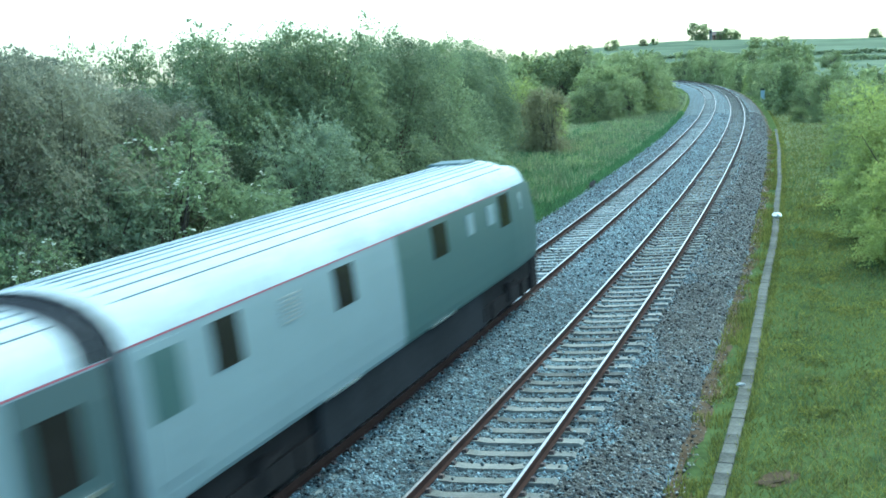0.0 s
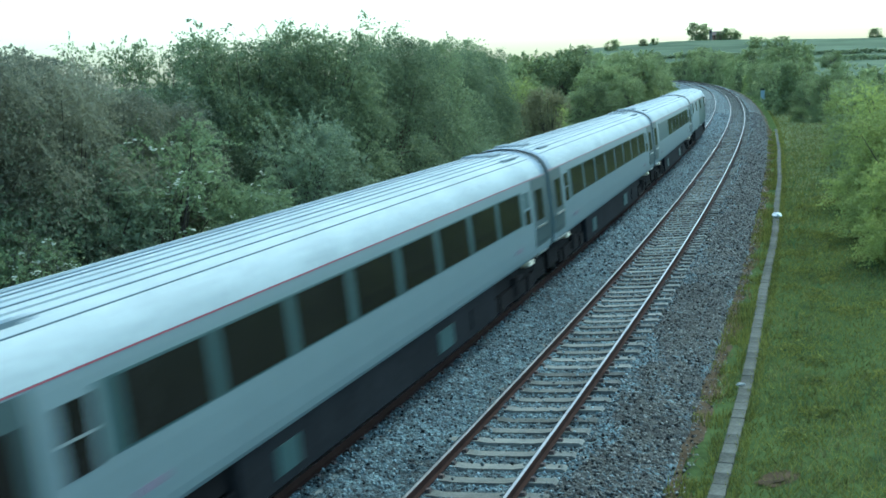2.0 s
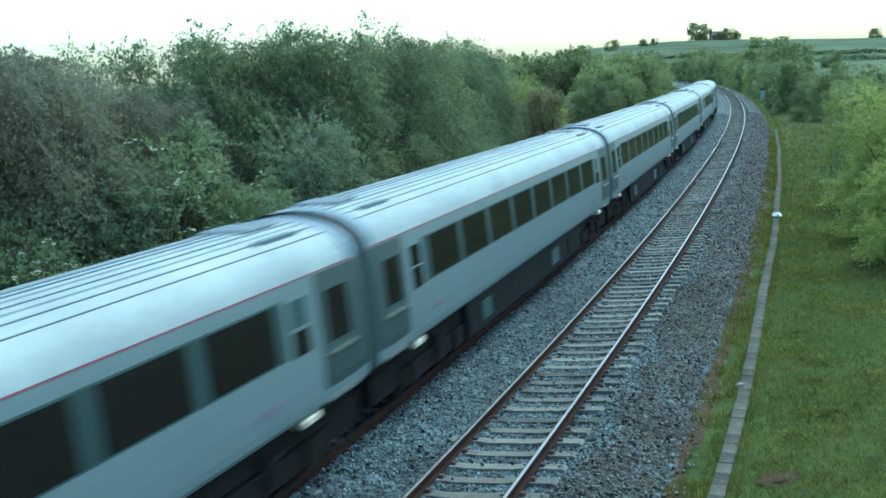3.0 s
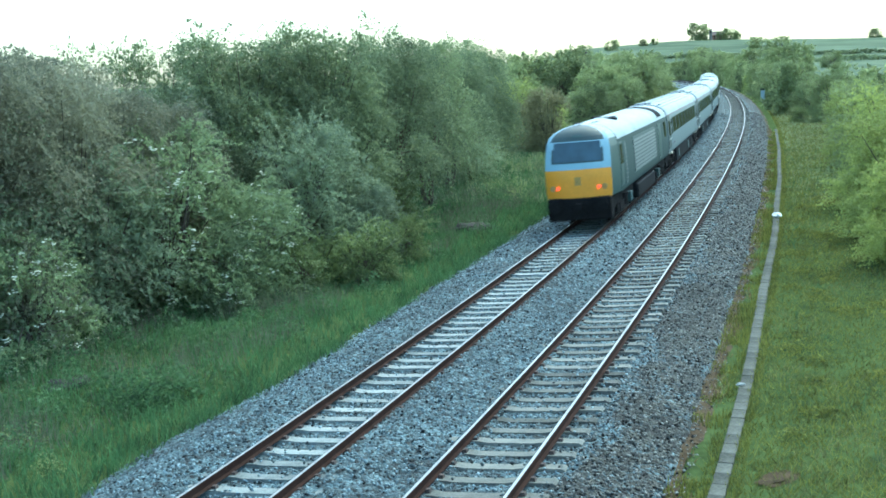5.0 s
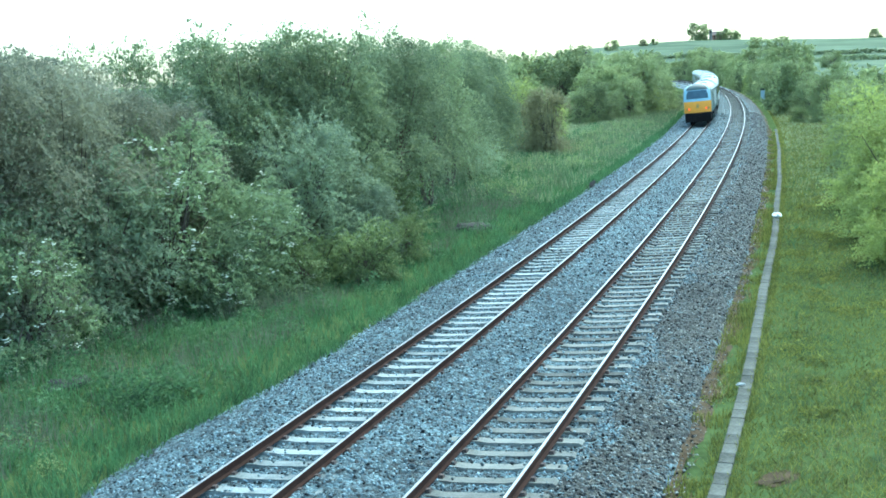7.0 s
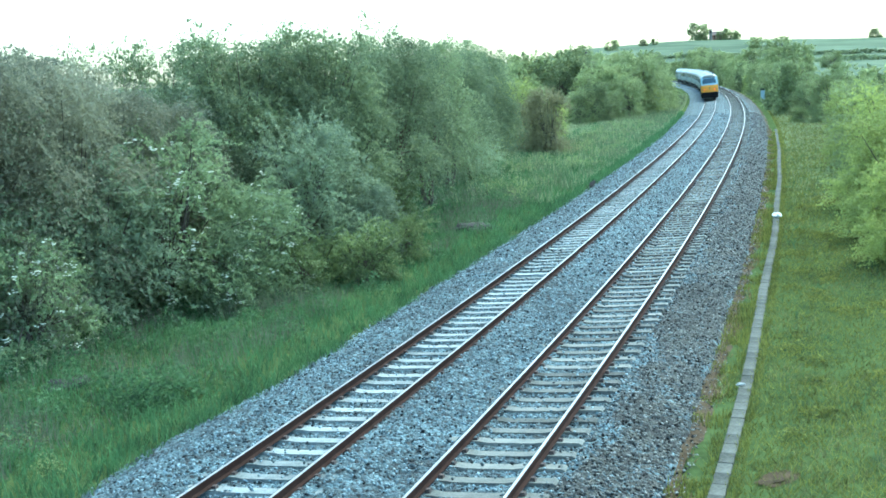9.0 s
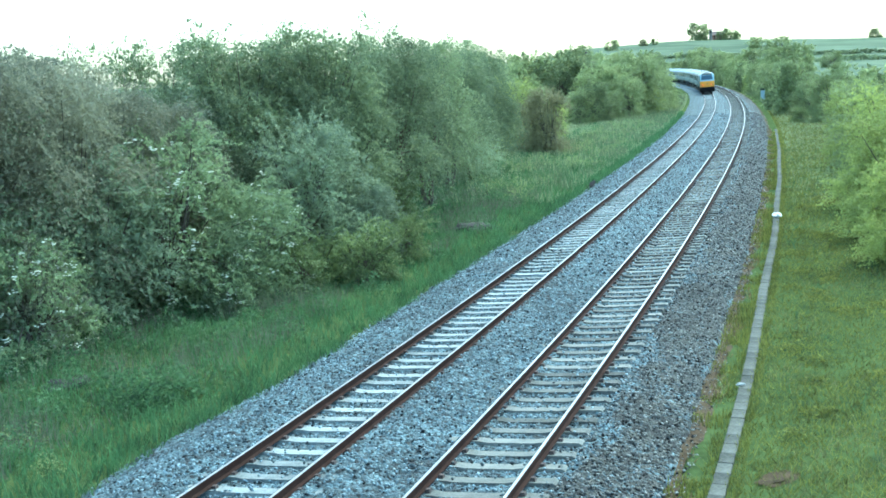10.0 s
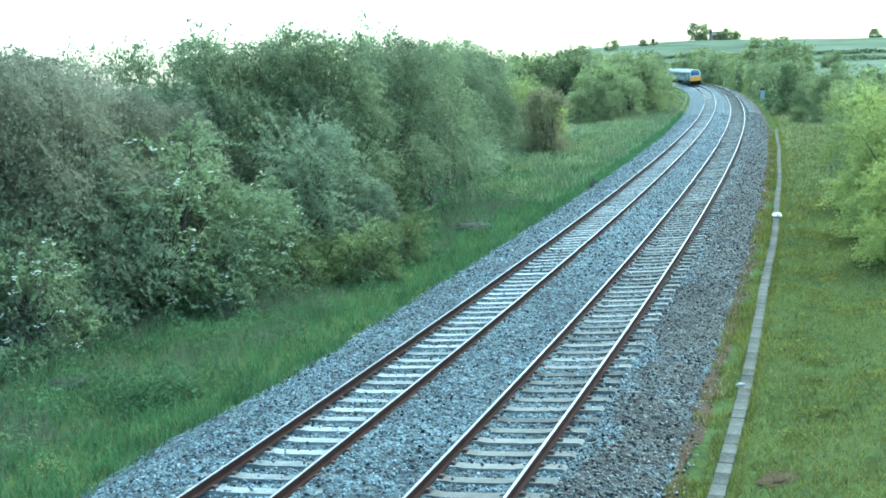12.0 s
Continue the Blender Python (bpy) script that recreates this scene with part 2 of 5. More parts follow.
def line_coords(X, Y):
    """Along and across coordinates of plan points (arrays)."""
    s = np.empty(X.shape)
    b = np.empty(X.shape)
    flat = np.stack([X.ravel(), Y.ravel()], 1)
    ss, bb = [], []
    for i in range(0, len(flat), 4000):
        c = flat[i:i + 4000]
        d2 = (c[:, :1] - LINE_X[None, ::4]) ** 2 + (c[:, 1:] - LINE_Y[None, ::4]) ** 2
        j = d2.argmin(1) * 4
        dx, dy = c[:, 0] - LINE_X[j], c[:, 1] - LINE_Y[j]
        ss.append(LINE_S[j] + np.sin(LINE_TH[j]) * dx + np.cos(LINE_TH[j]) * dy)
        bb.append(np.cos(LINE_TH[j]) * dx - np.sin(LINE_TH[j]) * dy)
    return np.concatenate(ss).reshape(X.shape), np.concatenate(bb).reshape(X.shape)


def fbm(x, y, f, seed=0.0):
    return (np.sin(x * f + 1.3 * np.sin(y * f * 0.7 + seed)) + np.sin(y * f * 1.13 + 1.7 * np.sin(x * f * 0.83 + seed * 2))
            + 0.5 * np.sin((x + y) * f * 2.3 + seed) + 0.5 * np.sin((x - y) * f * 2.9 + seed * 3)) / 3


def ground_z(X, Y):
    s, b = line_coords(X, Y)
    z = -0.62 + RISE * np.clip(Y, -100, 500)
    z = z + np.where(b > 0, 0.03, 0.09) * fbm(X, Y, 0.5, 1.0) * np.clip((np.abs(b - 1.7) - 5.2) / 2, 0, 1)
    z = z + np.where(b > 7.3, np.clip((b - 7.3) * 0.03, 0, 0.3), 0)
    z = z + np.interp(b, [5.6, 6.7], [0.0, 0.06]) - np.where((b > -2.6) & (b < 5.6), 0.25, 0)
    r = np.hypot(X, Y)
    az = np.degrees(np.arctan2(X, Y))
    ridge = np.exp(-((r - 1000) / 330) ** 2 * (r < 1000)) * np.where(r > 1000, 1, 1)
    across = np.interp(az, [-60, -10, 2, 5, 8, 12, 16, 22, 30, 60], [2, 3, 5, 13, 21, 23.5, 21.5, 18, 16, 10])
    z = z + ridge * across * np.clip((r - 380) / 200, 0, 1)
    z = z + np.clip((r - 300) / 400, 0, 1) * 1.2 * fbm(X, Y, 0.012, 2.0)
    return z


# ---------------- ground ----------------
def build_ground():
    xs = np.concatenate([[-5000, -3000, -1800, -1100, -700, -450, -300, -200, -140, -100, -70], np.arange(-50, 60, 0.7),
                         np.arange(60, 120, 2.5), np.arange(120, 260, 9), np.arange(260, 900, 28), [1000, 1300, 1800, 3000, 5000]])
    ys = np.concatenate([[-3000, -1000, -400, -150, -60, -30], np.arange(-10, 90, 0.9), np.arange(90, 200, 2.5),
                         np.arange(200, 420, 8), np.arange(420, 1300, 28), [1400, 1700, 2300, 3200, 4800]])
    X, Y = np.meshgrid(xs, ys)
    Z = ground_z(X, Y)
    nx, ny = len(xs), len(ys)
    verts = np.stack([X.ravel(), Y.ravel(), Z.ravel()], 1)
    i = np.arange((ny - 1) * (nx - 1))
    a = (i // (nx - 1)) * nx + i % (nx - 1)
    faces = np.stack([a, a + 1, a + nx + 1, a + nx], 1)
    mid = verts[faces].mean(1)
    # Beyond 330 m the ground takes the green with haze painted in.
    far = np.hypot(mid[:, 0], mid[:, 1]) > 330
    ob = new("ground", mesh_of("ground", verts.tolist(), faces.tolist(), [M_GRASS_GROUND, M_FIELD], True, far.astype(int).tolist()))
    tagged(ob, "green grassy verge running out to farm fields paled by painted haze", "ground", kind="structure")


build_ground()


def strip(name, lats_zs, s0, s1, step, mat, wobble=0.0, seed=1):
    """A long strip beside the line: cross profile of (lat, z), swept along; edges wobble."""
    rng = np.random.default_rng(seed)
    ss = np.arange(s0, s1, step)
    n = len(lats_zs)
    verts, faces = [], []
    for i, s in enumerate(ss):
        for j, (lat, z) in enumerate(lats_zs):
            w = wobble * (rng.random() - 0.5) if j in (0, n - 1) else 0.0
            p, _ = on_line(s, lat + w * 2 + wobble * 0.8 * math.sin(s * 0.9 + seed) * (j in (0, n - 1)), z + (wobble and 0.02 * (rng.random() - 0.5)))
            verts.append(p)
    for i in range(len(ss) - 1):
        for j in range(n - 1):
            a = i * n + j
            faces.append((a, a + 1, a + n + 1, a + n))
    return mesh_of(name, verts, faces, mat, True)


def bed_z(lat):
    """Top of the ballast: heaped over the sleeper ends except on the outer side of the right-hand track."""
    if lat < -1.5:
        return max(-0.15 - CANT * 1.3 - 0.30 * max(0, -1.9 - lat), -0.75)
    if lat < -0.85:
        return -0.155 + CANT * lat
    if lat < 0.62:
        return -0.228 + CANT * lat
    if lat < 1.4:
        return -0.155 + CANT * lat
    if lat < SPACING - 1.4:
        f = (lat - 1.4) / (SPACING - 2.8)
        return -0.15 + CANT * (1.4 * (1 - f) - 1.4 * f)
    if lat < SPACING - 0.62:
        return -0.16 + CANT * (lat - SPACING)
    if lat < SPACING + 1.45:
        return -0.228 + CANT * (lat - SPACING)
    return max(-0.14 - 0.30 * max(0, lat - SPACING - 1.7), -0.62)


BED = [(-3.7, -0.85)] + [(l, bed_z(l)) for l in (-3.2, -2.7, -2.2, -1.8, -1.5, -1.2, -0.9, -0.8, -0.55, 0, 0.55, 0.67, 0.9, 1.2, 1.6, 2.0, 2.4, 2.7, 2.85, 3.3, 4.0, 4.6, 4.85, 5.2, 5.6, 6.0)] + [(6.4, -0.8)]
ballast = new("ballast", strip("ballast", [(l, z - 0.03) for l, z in BED], -150, 530, 0.6, M_BALLAST, 0.12))
tagged(ballast, "blue-grey crushed stone ballast under two tracks", "ballast", kind="structure")


def edge_swing(s):
    """How far the left ballast edge swings out into the grass."""
    return 0.28 * np.exp(-((s - 20.0) / 2.5) ** 2) - 0.16 * np.exp(-((s - 27.0) / 3.0) ** 2)


def rough_bed(step, ss, bump):
    """The near ballast surface, every stone-sized facet uneven."""
    rng = np.random.default_rng(9)
    lats = np.arange(-3.4, 6.25, step)
    S, L = np.meshgrid(ss, lats, indexing="ij")
    S = S + rng.uniform(-0.35, 0.35, S.shape) * step
    edge = 0.22 * np.sin(S * 0.9) * np.clip((np.abs(L - 1.4) - 4.2) / 0.6, 0, 1)
    L = L + rng.uniform(-0.35, 0.35, L.shape) * step + edge
    Z = np.interp(L, [p[0] for p in BED], [p[1] for p in BED])
    L = L - edge_swing(S) * np.clip((-1.9 - L) / 1.2, 0, 1)
    x, y, th = (np.interp(S, LINE_S, a) for a in (LINE_X, LINE_Y, LINE_TH))
    Z = Z + RISE * y + rng.uniform(-bump, 0.018, S.shape) + 0.012 * fbm(x, y, 2.2, 3.0)
    v = np.stack([x + np.cos(th) * L, y - np.sin(th) * L, Z], -1).reshape(-1, 3)
    ny = len(lats)
    k = np.arange((len(ss) - 1) * (ny - 1))
    a = (k // (ny - 1)) * ny + k % (ny - 1)
    f = np.stack([a, a + 1, a + ny + 1, a + ny], 1)
    me = bpy.data.meshes.new("ballast_surface")
    me.vertices.add(len(v))
    me.vertices.foreach_set("co", v.astype(np.float32).ravel())
    me.loops.add(4 * len(f))
    me.loops.foreach_set("vertex_index", f.astype(np.int32).ravel())
    me.polygons.add(len(f))
    me.polygons.foreach_set("loop_start", np.arange(0, 4 * len(f), 4, dtype=np.int32))
    me.update(calc_edges=True)
    me.materials.append(M_BALLAST)
    me.materials.append(M_BALLAST_OLD)
    old = L[:-1, :-1] + 0.5 * fbm(x, y, 1.3, 2.0)[:-1, :-1] > 4.75
    me.polygons.foreach_set("material_index", old.ravel().astype(np.int32))
    return me


for step, along, bump in ((0.058, np.concatenate([np.arange(11, 36, 0.055), np.arange(36, 80, 0.1)]), 0.055), (0.17, np.arange(79.8, 240, 0.24), 0.075)):
    surface = part("ballast_surface", rough_bed(step, along, bump), None, ballast, "angular blue-grey stones packed between the rails")
    surface["kind"] = "stuff"
SOIL_EDGE = [(5.6, -0.64), (5.95, -0.55), (6.25, -0.545), (6.5, -0.62)]
soil = new("verge_soil", strip("verge_soil", SOIL_EDGE, -60, 330, 0.7, M_SOIL, 0.25, 5))
tagged(soil, "dry brown soil strip beside the ballast", "soil", kind="structure")


# ---------------- tracks ----------------
RAIL_PROFILE = [(-0.070, -0.159), (0.070, -0.159), (0.070, -0.147), (0.012, -0.128), (0.012, -0.045), (0.036, -0.032), (0.036, -0.006),
                (-0.036, -0.006), (-0.036, -0.032), (-0.012, -0.045), (-0.012, -0.128), (-0.070, -0.147)]
HEAD_PROFILE = [(-0.024, -0.010), (0.024, -0.010), (0.024, -0.002), (0.019, 0.0), (-0.019, 0.0), (-0.024, -0.002)]


def swept_on_track(name, profile, offset, side, s0, s1, mat):
    ss = np.concatenate([np.arange(s0, 120, 1.5), np.arange(120, s1, 3.0)])
    n = len(profile)
    verts, faces = [], []
    for s in ss:
        m = track_pose(s, offset)
        verts += [m @ Vector((side + x, 0, z)) for x, z in profile]
    for i in range(len(ss) - 1):
        for j in range(n):
            a, b = i * n + j, i * n + (j + 1) % n
            faces.append((a, b, b + n, a + n))
    return mesh_of(name, verts, faces, mat)


def sleeper_mesh(mat):
    prof = lambda h: [(-0.14, -0.40), (0.14, -0.40), (0.115, -0.185 + h), (-0.115, -0.185 + h)]
    rows = [prof(h) for h in (-0.03, 0.0, 0.0, -0.02, -0.02, 0.0, 0.0, -0.03)]
    st = [-1.25, -1.2, -0.55, -0.4, 0.4, 0.55, 1.2, 1.25]
    v, f = sweep(rows, st)
    me = mesh_of("sleeper", [(y, -x, z) for x, y, z in v], f, mat)
    return me


SLEEPER_STEP = 0.6055


def build_track(name, offset, label, concrete):
    sleeper = sleeper_mesh(concrete)
    track = new(name)
    tagged(track, label, "railway track", group="double track", kind="structure")
    for side in (-0.7525, 0.7525):
        r = part("rail", swept_on_track("rail", RAIL_PROFILE, offset, side, -140, 520, M_RAIL), None, track, "rust-brown steel rail")
        part("running_surface", swept_on_track("running_surface", HEAD_PROFILE, offset, side, -140, 520, M_HEAD), None, r, "polished bright rail top")
    first = 6.0
    rng = random.Random(4 + int(offset))
    for i in range(300):
        ob = part("sleeper", sleeper, None, track)
        ob.matrix_basis = track_pose(first + i * SLEEPER_STEP, offset) @ pose(rng.uniform(-.02, .02), rng.uniform(-.015, .015), rng.uniform(-.012, .006), 0, 0, rng.uniform(-.6, .6))
    base = [v.co.copy() for v in sleeper.vertices]
    fc = [tuple(p.vertices) for p in sleeper.polygons]
    verts, faces = [], []
    for i in list(range(-60, 0)) + list(range(300, 840)):
        m = track_pose(first + i * SLEEPER_STEP, offset)
        o = len(verts)
        verts += [m @ v for v in base]
        faces += [tuple(o + k for k in f) for f in fc]
    far = part("far_sleepers", mesh_of("far_sleepers", verts, faces, concrete), None, track)
    far["kind"] = "stuff"
    # rail fastenings
    verts, faces = [], []
    cube = [(x, y, z) for x in (-1, 1) for y in (-1, 1) for z in (-1, 1)]
    cf = [(0, 1, 3, 2), (4, 6, 7, 5), (0, 4, 5, 1), (2, 3, 7, 6), (0, 2, 6, 4), (1, 5, 7, 3)]
    for i in range(140):
        m = track_pose(first + i * SLEEPER_STEP, offset)
        for side in (-0.7525, 0.7525):
            for e in (-0.105, 0.105):
                o = len(verts)
                verts += [m @ Vector((side + e + x * (0.045 - 0.012 * (z > 0)), y * (0.055 - 0.015 * (z > 0)), -0.165 + z * 0.028)) for x, y, z in cube]
                faces += [tuple(o + k for k in f) for f in cf]
    clips = part("rail_clips", mesh_of("rail_clips", verts, faces, M_CLIP), None, track, "dark steel spring clips")
    clips["kind"] = "stuff"


# ---------------- train ----------------
def coach_side(z):
    """Half width of the coach body at height z."""
    return float(np.interp(z, [1.13, 1.22, 1.5, 1.9, 2.4, 2.9, 3.2, 3.36], [1.295, 1.348, 1.370, 1.376, 1.365, 1.345, 1.315, 1.27]))


SIDE_Z = [1.13, 1.2, 1.32, 1.6, 1.95, 2.3, 2.7, 3.05, 3.12, 3.18]
ROOF_ARC = [(1.317, 3.18), (1.285, 3.30), (1.23, 3.42), (1.12, 3.55), (0.95, 3.67), (0.70, 3.77), (0.40, 3.84), (0.0, 3.87)]


def ring(k=1.0, top=0.0):
    right = [(coach_side(z) * k, z) for z in SIDE_Z]
    roof = [(x * k, z - top * (z - 3.2)) for x, z in ROOF_ARC]
    half = right + roof
    return half + [(-x, z) for x, z in half[::-1][1:]]


def shell(y0, y1, which, steps=1, k=lambda y: 1.0, mat=None, name="body", smooth=False):
    """Body sides or roof skin between two stations along the vehicle."""
    ys = np.linspace(y0, y1, steps + 1)
    prof = []
    for y in ys:
        right = [(coach_side(z) * k(y), z) for z in SIDE_Z]
        roof = [(x * k(y) * 1.004, z + 0.004) for x, z in ROOF_ARC]
        if which == "roof":
            pr = roof + [(-x, z) for x, z in roof[::-1][1:]]
        else:
            pr = right + [(-x, z) for x, z in right[::-1]]
        prof.append(pr)
    v, f = sweep(prof, list(ys), closed=(which != "roof"))
    return mesh_of(name, v, f, mat, smooth)


def side_panel(y0, y1, z0, z1, out=0.008, thick=0.05, side=1, zs=6):
    """A panel following the body side, standing proud by out."""
    zz = np.linspace(z0, z1, zs + 1)
    v = []
    for y in (y0, y1):
        for z in zz:
            v.append((side * (coach_side(z) + out), y, z))
        for z in zz[::-1]:
            v.append((side * (coach_side(z) + out - thick), y, z))
    n = 2 * (zs + 1)
    f = [(i, (i + 1) % n, n + (i + 1) % n, n + i) for i in range(n)] + [tuple(range(n))[::-1], tuple(range(n, 2 * n))]
    return v, f


def panel_part(name, dims, mat, parent, side, out=0.008, label=""):
    v, f = side_panel(*dims, out=out, side=side)
    return part(name, mesh_of(name, v, f, mat), None, parent, label)


def build_bogie(parent, y, wheelbase=2.6, r=0.457):
    bm = boxes((-1.16, -1.0, y - 1.9, y + 1.9, 0.34, 0.68), (1.0, 1.16, y - 1.9, y + 1.9, 0.34, 0.68), (-1.0, 1.0, y - 1.7, y + 1.7, 0.36, 0.75))
    for sx in (-1, 1):
        for dy in (-wheelbase / 2, wheelbase / 2):
            box(bm, sx * 1.08 - 0.13, sx * 1.08 + 0.13, y + dy - 0.18, y + dy + 0.18, 0.32, 0.70)
        cyl(bm, (sx * 1.1, y, 0.45), (sx * 1.1, y, 0.9), 0.16)
        cyl(bm, (sx * 1.06, y - 0.7, 0.5), (sx * 1.22, y + 0.5, 0.85), 0.05)
    bogie = part("bogie", bm, M_DARK, parent, "dirty black bogie frame")
    for dy in (-wheelbase / 2, wheelbase / 2):
        for sx in (-1, 1):
            bm = bmesh.new()
            cyl(bm, (sx * 0.70, y + dy, r), (sx * 0.83, y + dy, r), r, seg=24)
            cyl(bm, (sx * 0.68, y + dy, r), (sx * 0.71, y + dy, r), r + 0.028, seg=24)
            part("wheel", bm, M_DARK, bogie, "dark steel wheel")


RIBS = [(0.10, 0.020, True), (0.30, 0.028, False), (0.47, 0.016, True), (0.64, 0.026, False), (0.80, 0.014, True), (1.00, 0.012, True)]


def roof_z(x):
    xs = [p[0] for p in ROOF_ARC][::-1]
    zs = [p[1] for p in ROOF_ARC][::-1]
    return float(np.interp(abs(x), xs, zs))


def build_coach(kitchen):
    coach = new("railway_coach")
    L = 11.28
    part("body", shell(-L, L, "side", 1, mat=M_SILVER), None, coach, "silver-grey painted body side")
    part("roof", shell(-L, L, "roof", 8, mat=M_ROOF, name="roof", smooth=True), None, coach, "pale silver curved roof")
    for x, h, dark in RIBS:
        for sx in (-1, 1):
            z = roof_z(x)
            part("roof_seam" if dark else "roof_rib", boxes((sx * x - 0.018, sx * x + 0.018, -L + 0.5, L - 0.5, z - 0.03, z + h)), M_RIB if dark else M_ROOF, coach)
    for sx in (-1, 1):
        panel_part("cantrail_line", (-L + 0.05, L - 0.05, 3.160, 3.179), M_RED, coach, sx, 0.006, "thin dull red line under the roof")
        panel_part("window_band", (-L + 2.62, L - 2.62, 2.10, 2.96), M_PILLAR, coach, sx, 0.004, "grey-green strip behind the windows")
        for i in range(2 if kitchen else 0, 8):
            c = -L + 2.90 + 1.06 + i * 2.12 - 0.06
            panel_part("window", (c - 0.90, c + 0.90, 2.13, 2.93), M_GLASS, coach, sx, 0.012, "dark tinted window")
        for e in (-1, 1):
            y = e * (L - 2.2)
            if not (kitchen and e < 0):
                low = 2.44 if e > 0 else 2.88
                nw = panel_part("narrow_window", (y - 0.26, y + 0.26, 2.08, low), M_GLASS, coach, sx, 0.010, "narrow dark vestibule window")
                if e > 0:
                    panel_part("frosted_pane", (y - 0.26, y + 0.26, 2.50, 2.90), M_PILLAR, coach, sx, 0.009, "pale frosted toilet window pane")
                else:
                    panel_part("window_bar", (y - 0.27, y + 0.27, 2.47, 2.50), M_SLAT, nw, sx, 0.02, "pale bar")
            panel_part("end_panel", sorted((e * (L - 0.33), e * (L - 0.01))) + [1.17, 3.14], M_DOOR, coach, sx, 0.007, "dark teal body end beside the gangway")
            y = e * (L - 0.95)
            dr = panel_part("door", (y - 0.62, y + 0.62, 1.17, 3.14), M_DOOR, coach, sx, 0.010, "dark teal plug door")
            panel_part("door_window", (y - 0.36, y + 0.36, 2.05, 2.85), M_GLASS, dr, sx, 0.016, "dark door glass")
            panel_part("grab_rail", (y - 0.5, y + 0.5, 1.86, 1.90), M_CHROME, dr, sx, 0.05, "bright grab rail")
            panel_part("door_sill", (y - 0.55, y + 0.55, 1.13, 1.17), M_CHROME, dr, sx, 0.05, "bright step edge")
        for e in (-1, 1):
            panel_part("lettering_bar", (e * (L - 3.3) - 0.32, e * (L - 3.3) + 0.32, 1.50, 1.60), M_MARK, coach, sx, 0.006, "faded pink unreadable lettering")
        part("underframe_skirt", boxes((sx * 1.16 - 0.10, sx * 1.16 + 0.10, -6.0, 6.0, 0.32, 1.14)), M_SKIRT, coach, "dark dirty skirt panel", bevel=0.03)
        for y, w in ((-4.6, 0.35), (2.4, 0.45), (4.4, 0.3)):
            part("equipment_door", boxes((sx * 1.265 - 0.02, sx * 1.265 + 0.02, y - w, y + w, 0.50, 0.92)), M_PILLAR if y < 3 else M_SKIRT, coach, "pale grey equipment cover")
        for e in (-1, 1):
            part("lamp_box", boxes((sx * 1.22 - 0.12, sx * 1.22 + 0.12, e * 9.2 - 0.22, e * 9.2 + 0.22, 0.99, 1.11)), M_CREAM, coach, "cream equipment box", bevel=0.02)
    part("underframe", boxes((-1.1, 1.1, -L + 0.2, L - 0.2, 0.72, 1.14), (-0.9, 0.9, -6, 6, 0.4, 0.75), (-1.12, 1.12, 9.95, L - 0.05, 0.42, 0.9), (-1.12, 1.12, -L + 0.05, -9.95, 0.42, 0.9)), M_DARK, coach)
    for e in (-1, 1):
        gy = sorted((e * (L - 0.02), e * (L + 0.2)))
        v, f = sweep([ring(0.965, 0.05)] * 2, gy)
        part("gangway", mesh_of("gangway", v, f, M_GANGWAY if kitchen and e > 0 else M_DOOR), None, coach, "dark gangway shroud between coaches")
        v = [(x, e * (L + q), z) for q in (-0.42, -0.02) for x, z in [(a * 1.006, b + 0.012) for a, b in ROOF_ARC] + [(-a * 1.006, b + 0.012) for a, b in ROOF_ARC[::-1][1:]]]
        n = len(v) // 2
        part("roof_end_band", mesh_of("roof_end_band", v, [(i, i + 1, n + i + 1, n + i) for i in range(n - 1)], M_GANGWAY if kitchen and e > 0 else M_BLUE_GREY), None, coach, "blue-grey band at the roof end")
        part("roof_vent", boxes((-0.42, 0.42, e * 9.9 - 0.5, e * 9.9 + 0.5, 3.80, 3.905)), M_RIB, coach, "low roof vent", bevel=0.03)
        part("toilet_tank_hatch", boxes((0.62, 0.88, e * 9.6 - 0.6, e * 9.6 + 0.6, 3.70, 3.765)), M_RIB, coach)
        build_bogie(coach, e * 8.0)
        for sx in (-1, 1):
            bm = bmesh.new()
            cyl(bm, (sx * 0.87, e * (L - 0.1), 1.02), (sx * 0.87, e * (L + 0.2), 1.02), 0.1)
            cyl(bm, (sx * 0.87, e * (L + 0.2), 1.02), (sx * 0.87, e * (L + 0.24), 1.02), 0.23, seg=14)
            part("buffer", bm, M_DARK, coach)
    tagged(coach, "silver-grey passenger coach with dark tinted windows on the rails", "railway coach", group="coaches of the train")
    return coach


M_BLUE_GREY = shader("blue_grey_paint", (0.10, 0.15, 0.20), 0.5, var=0.08)


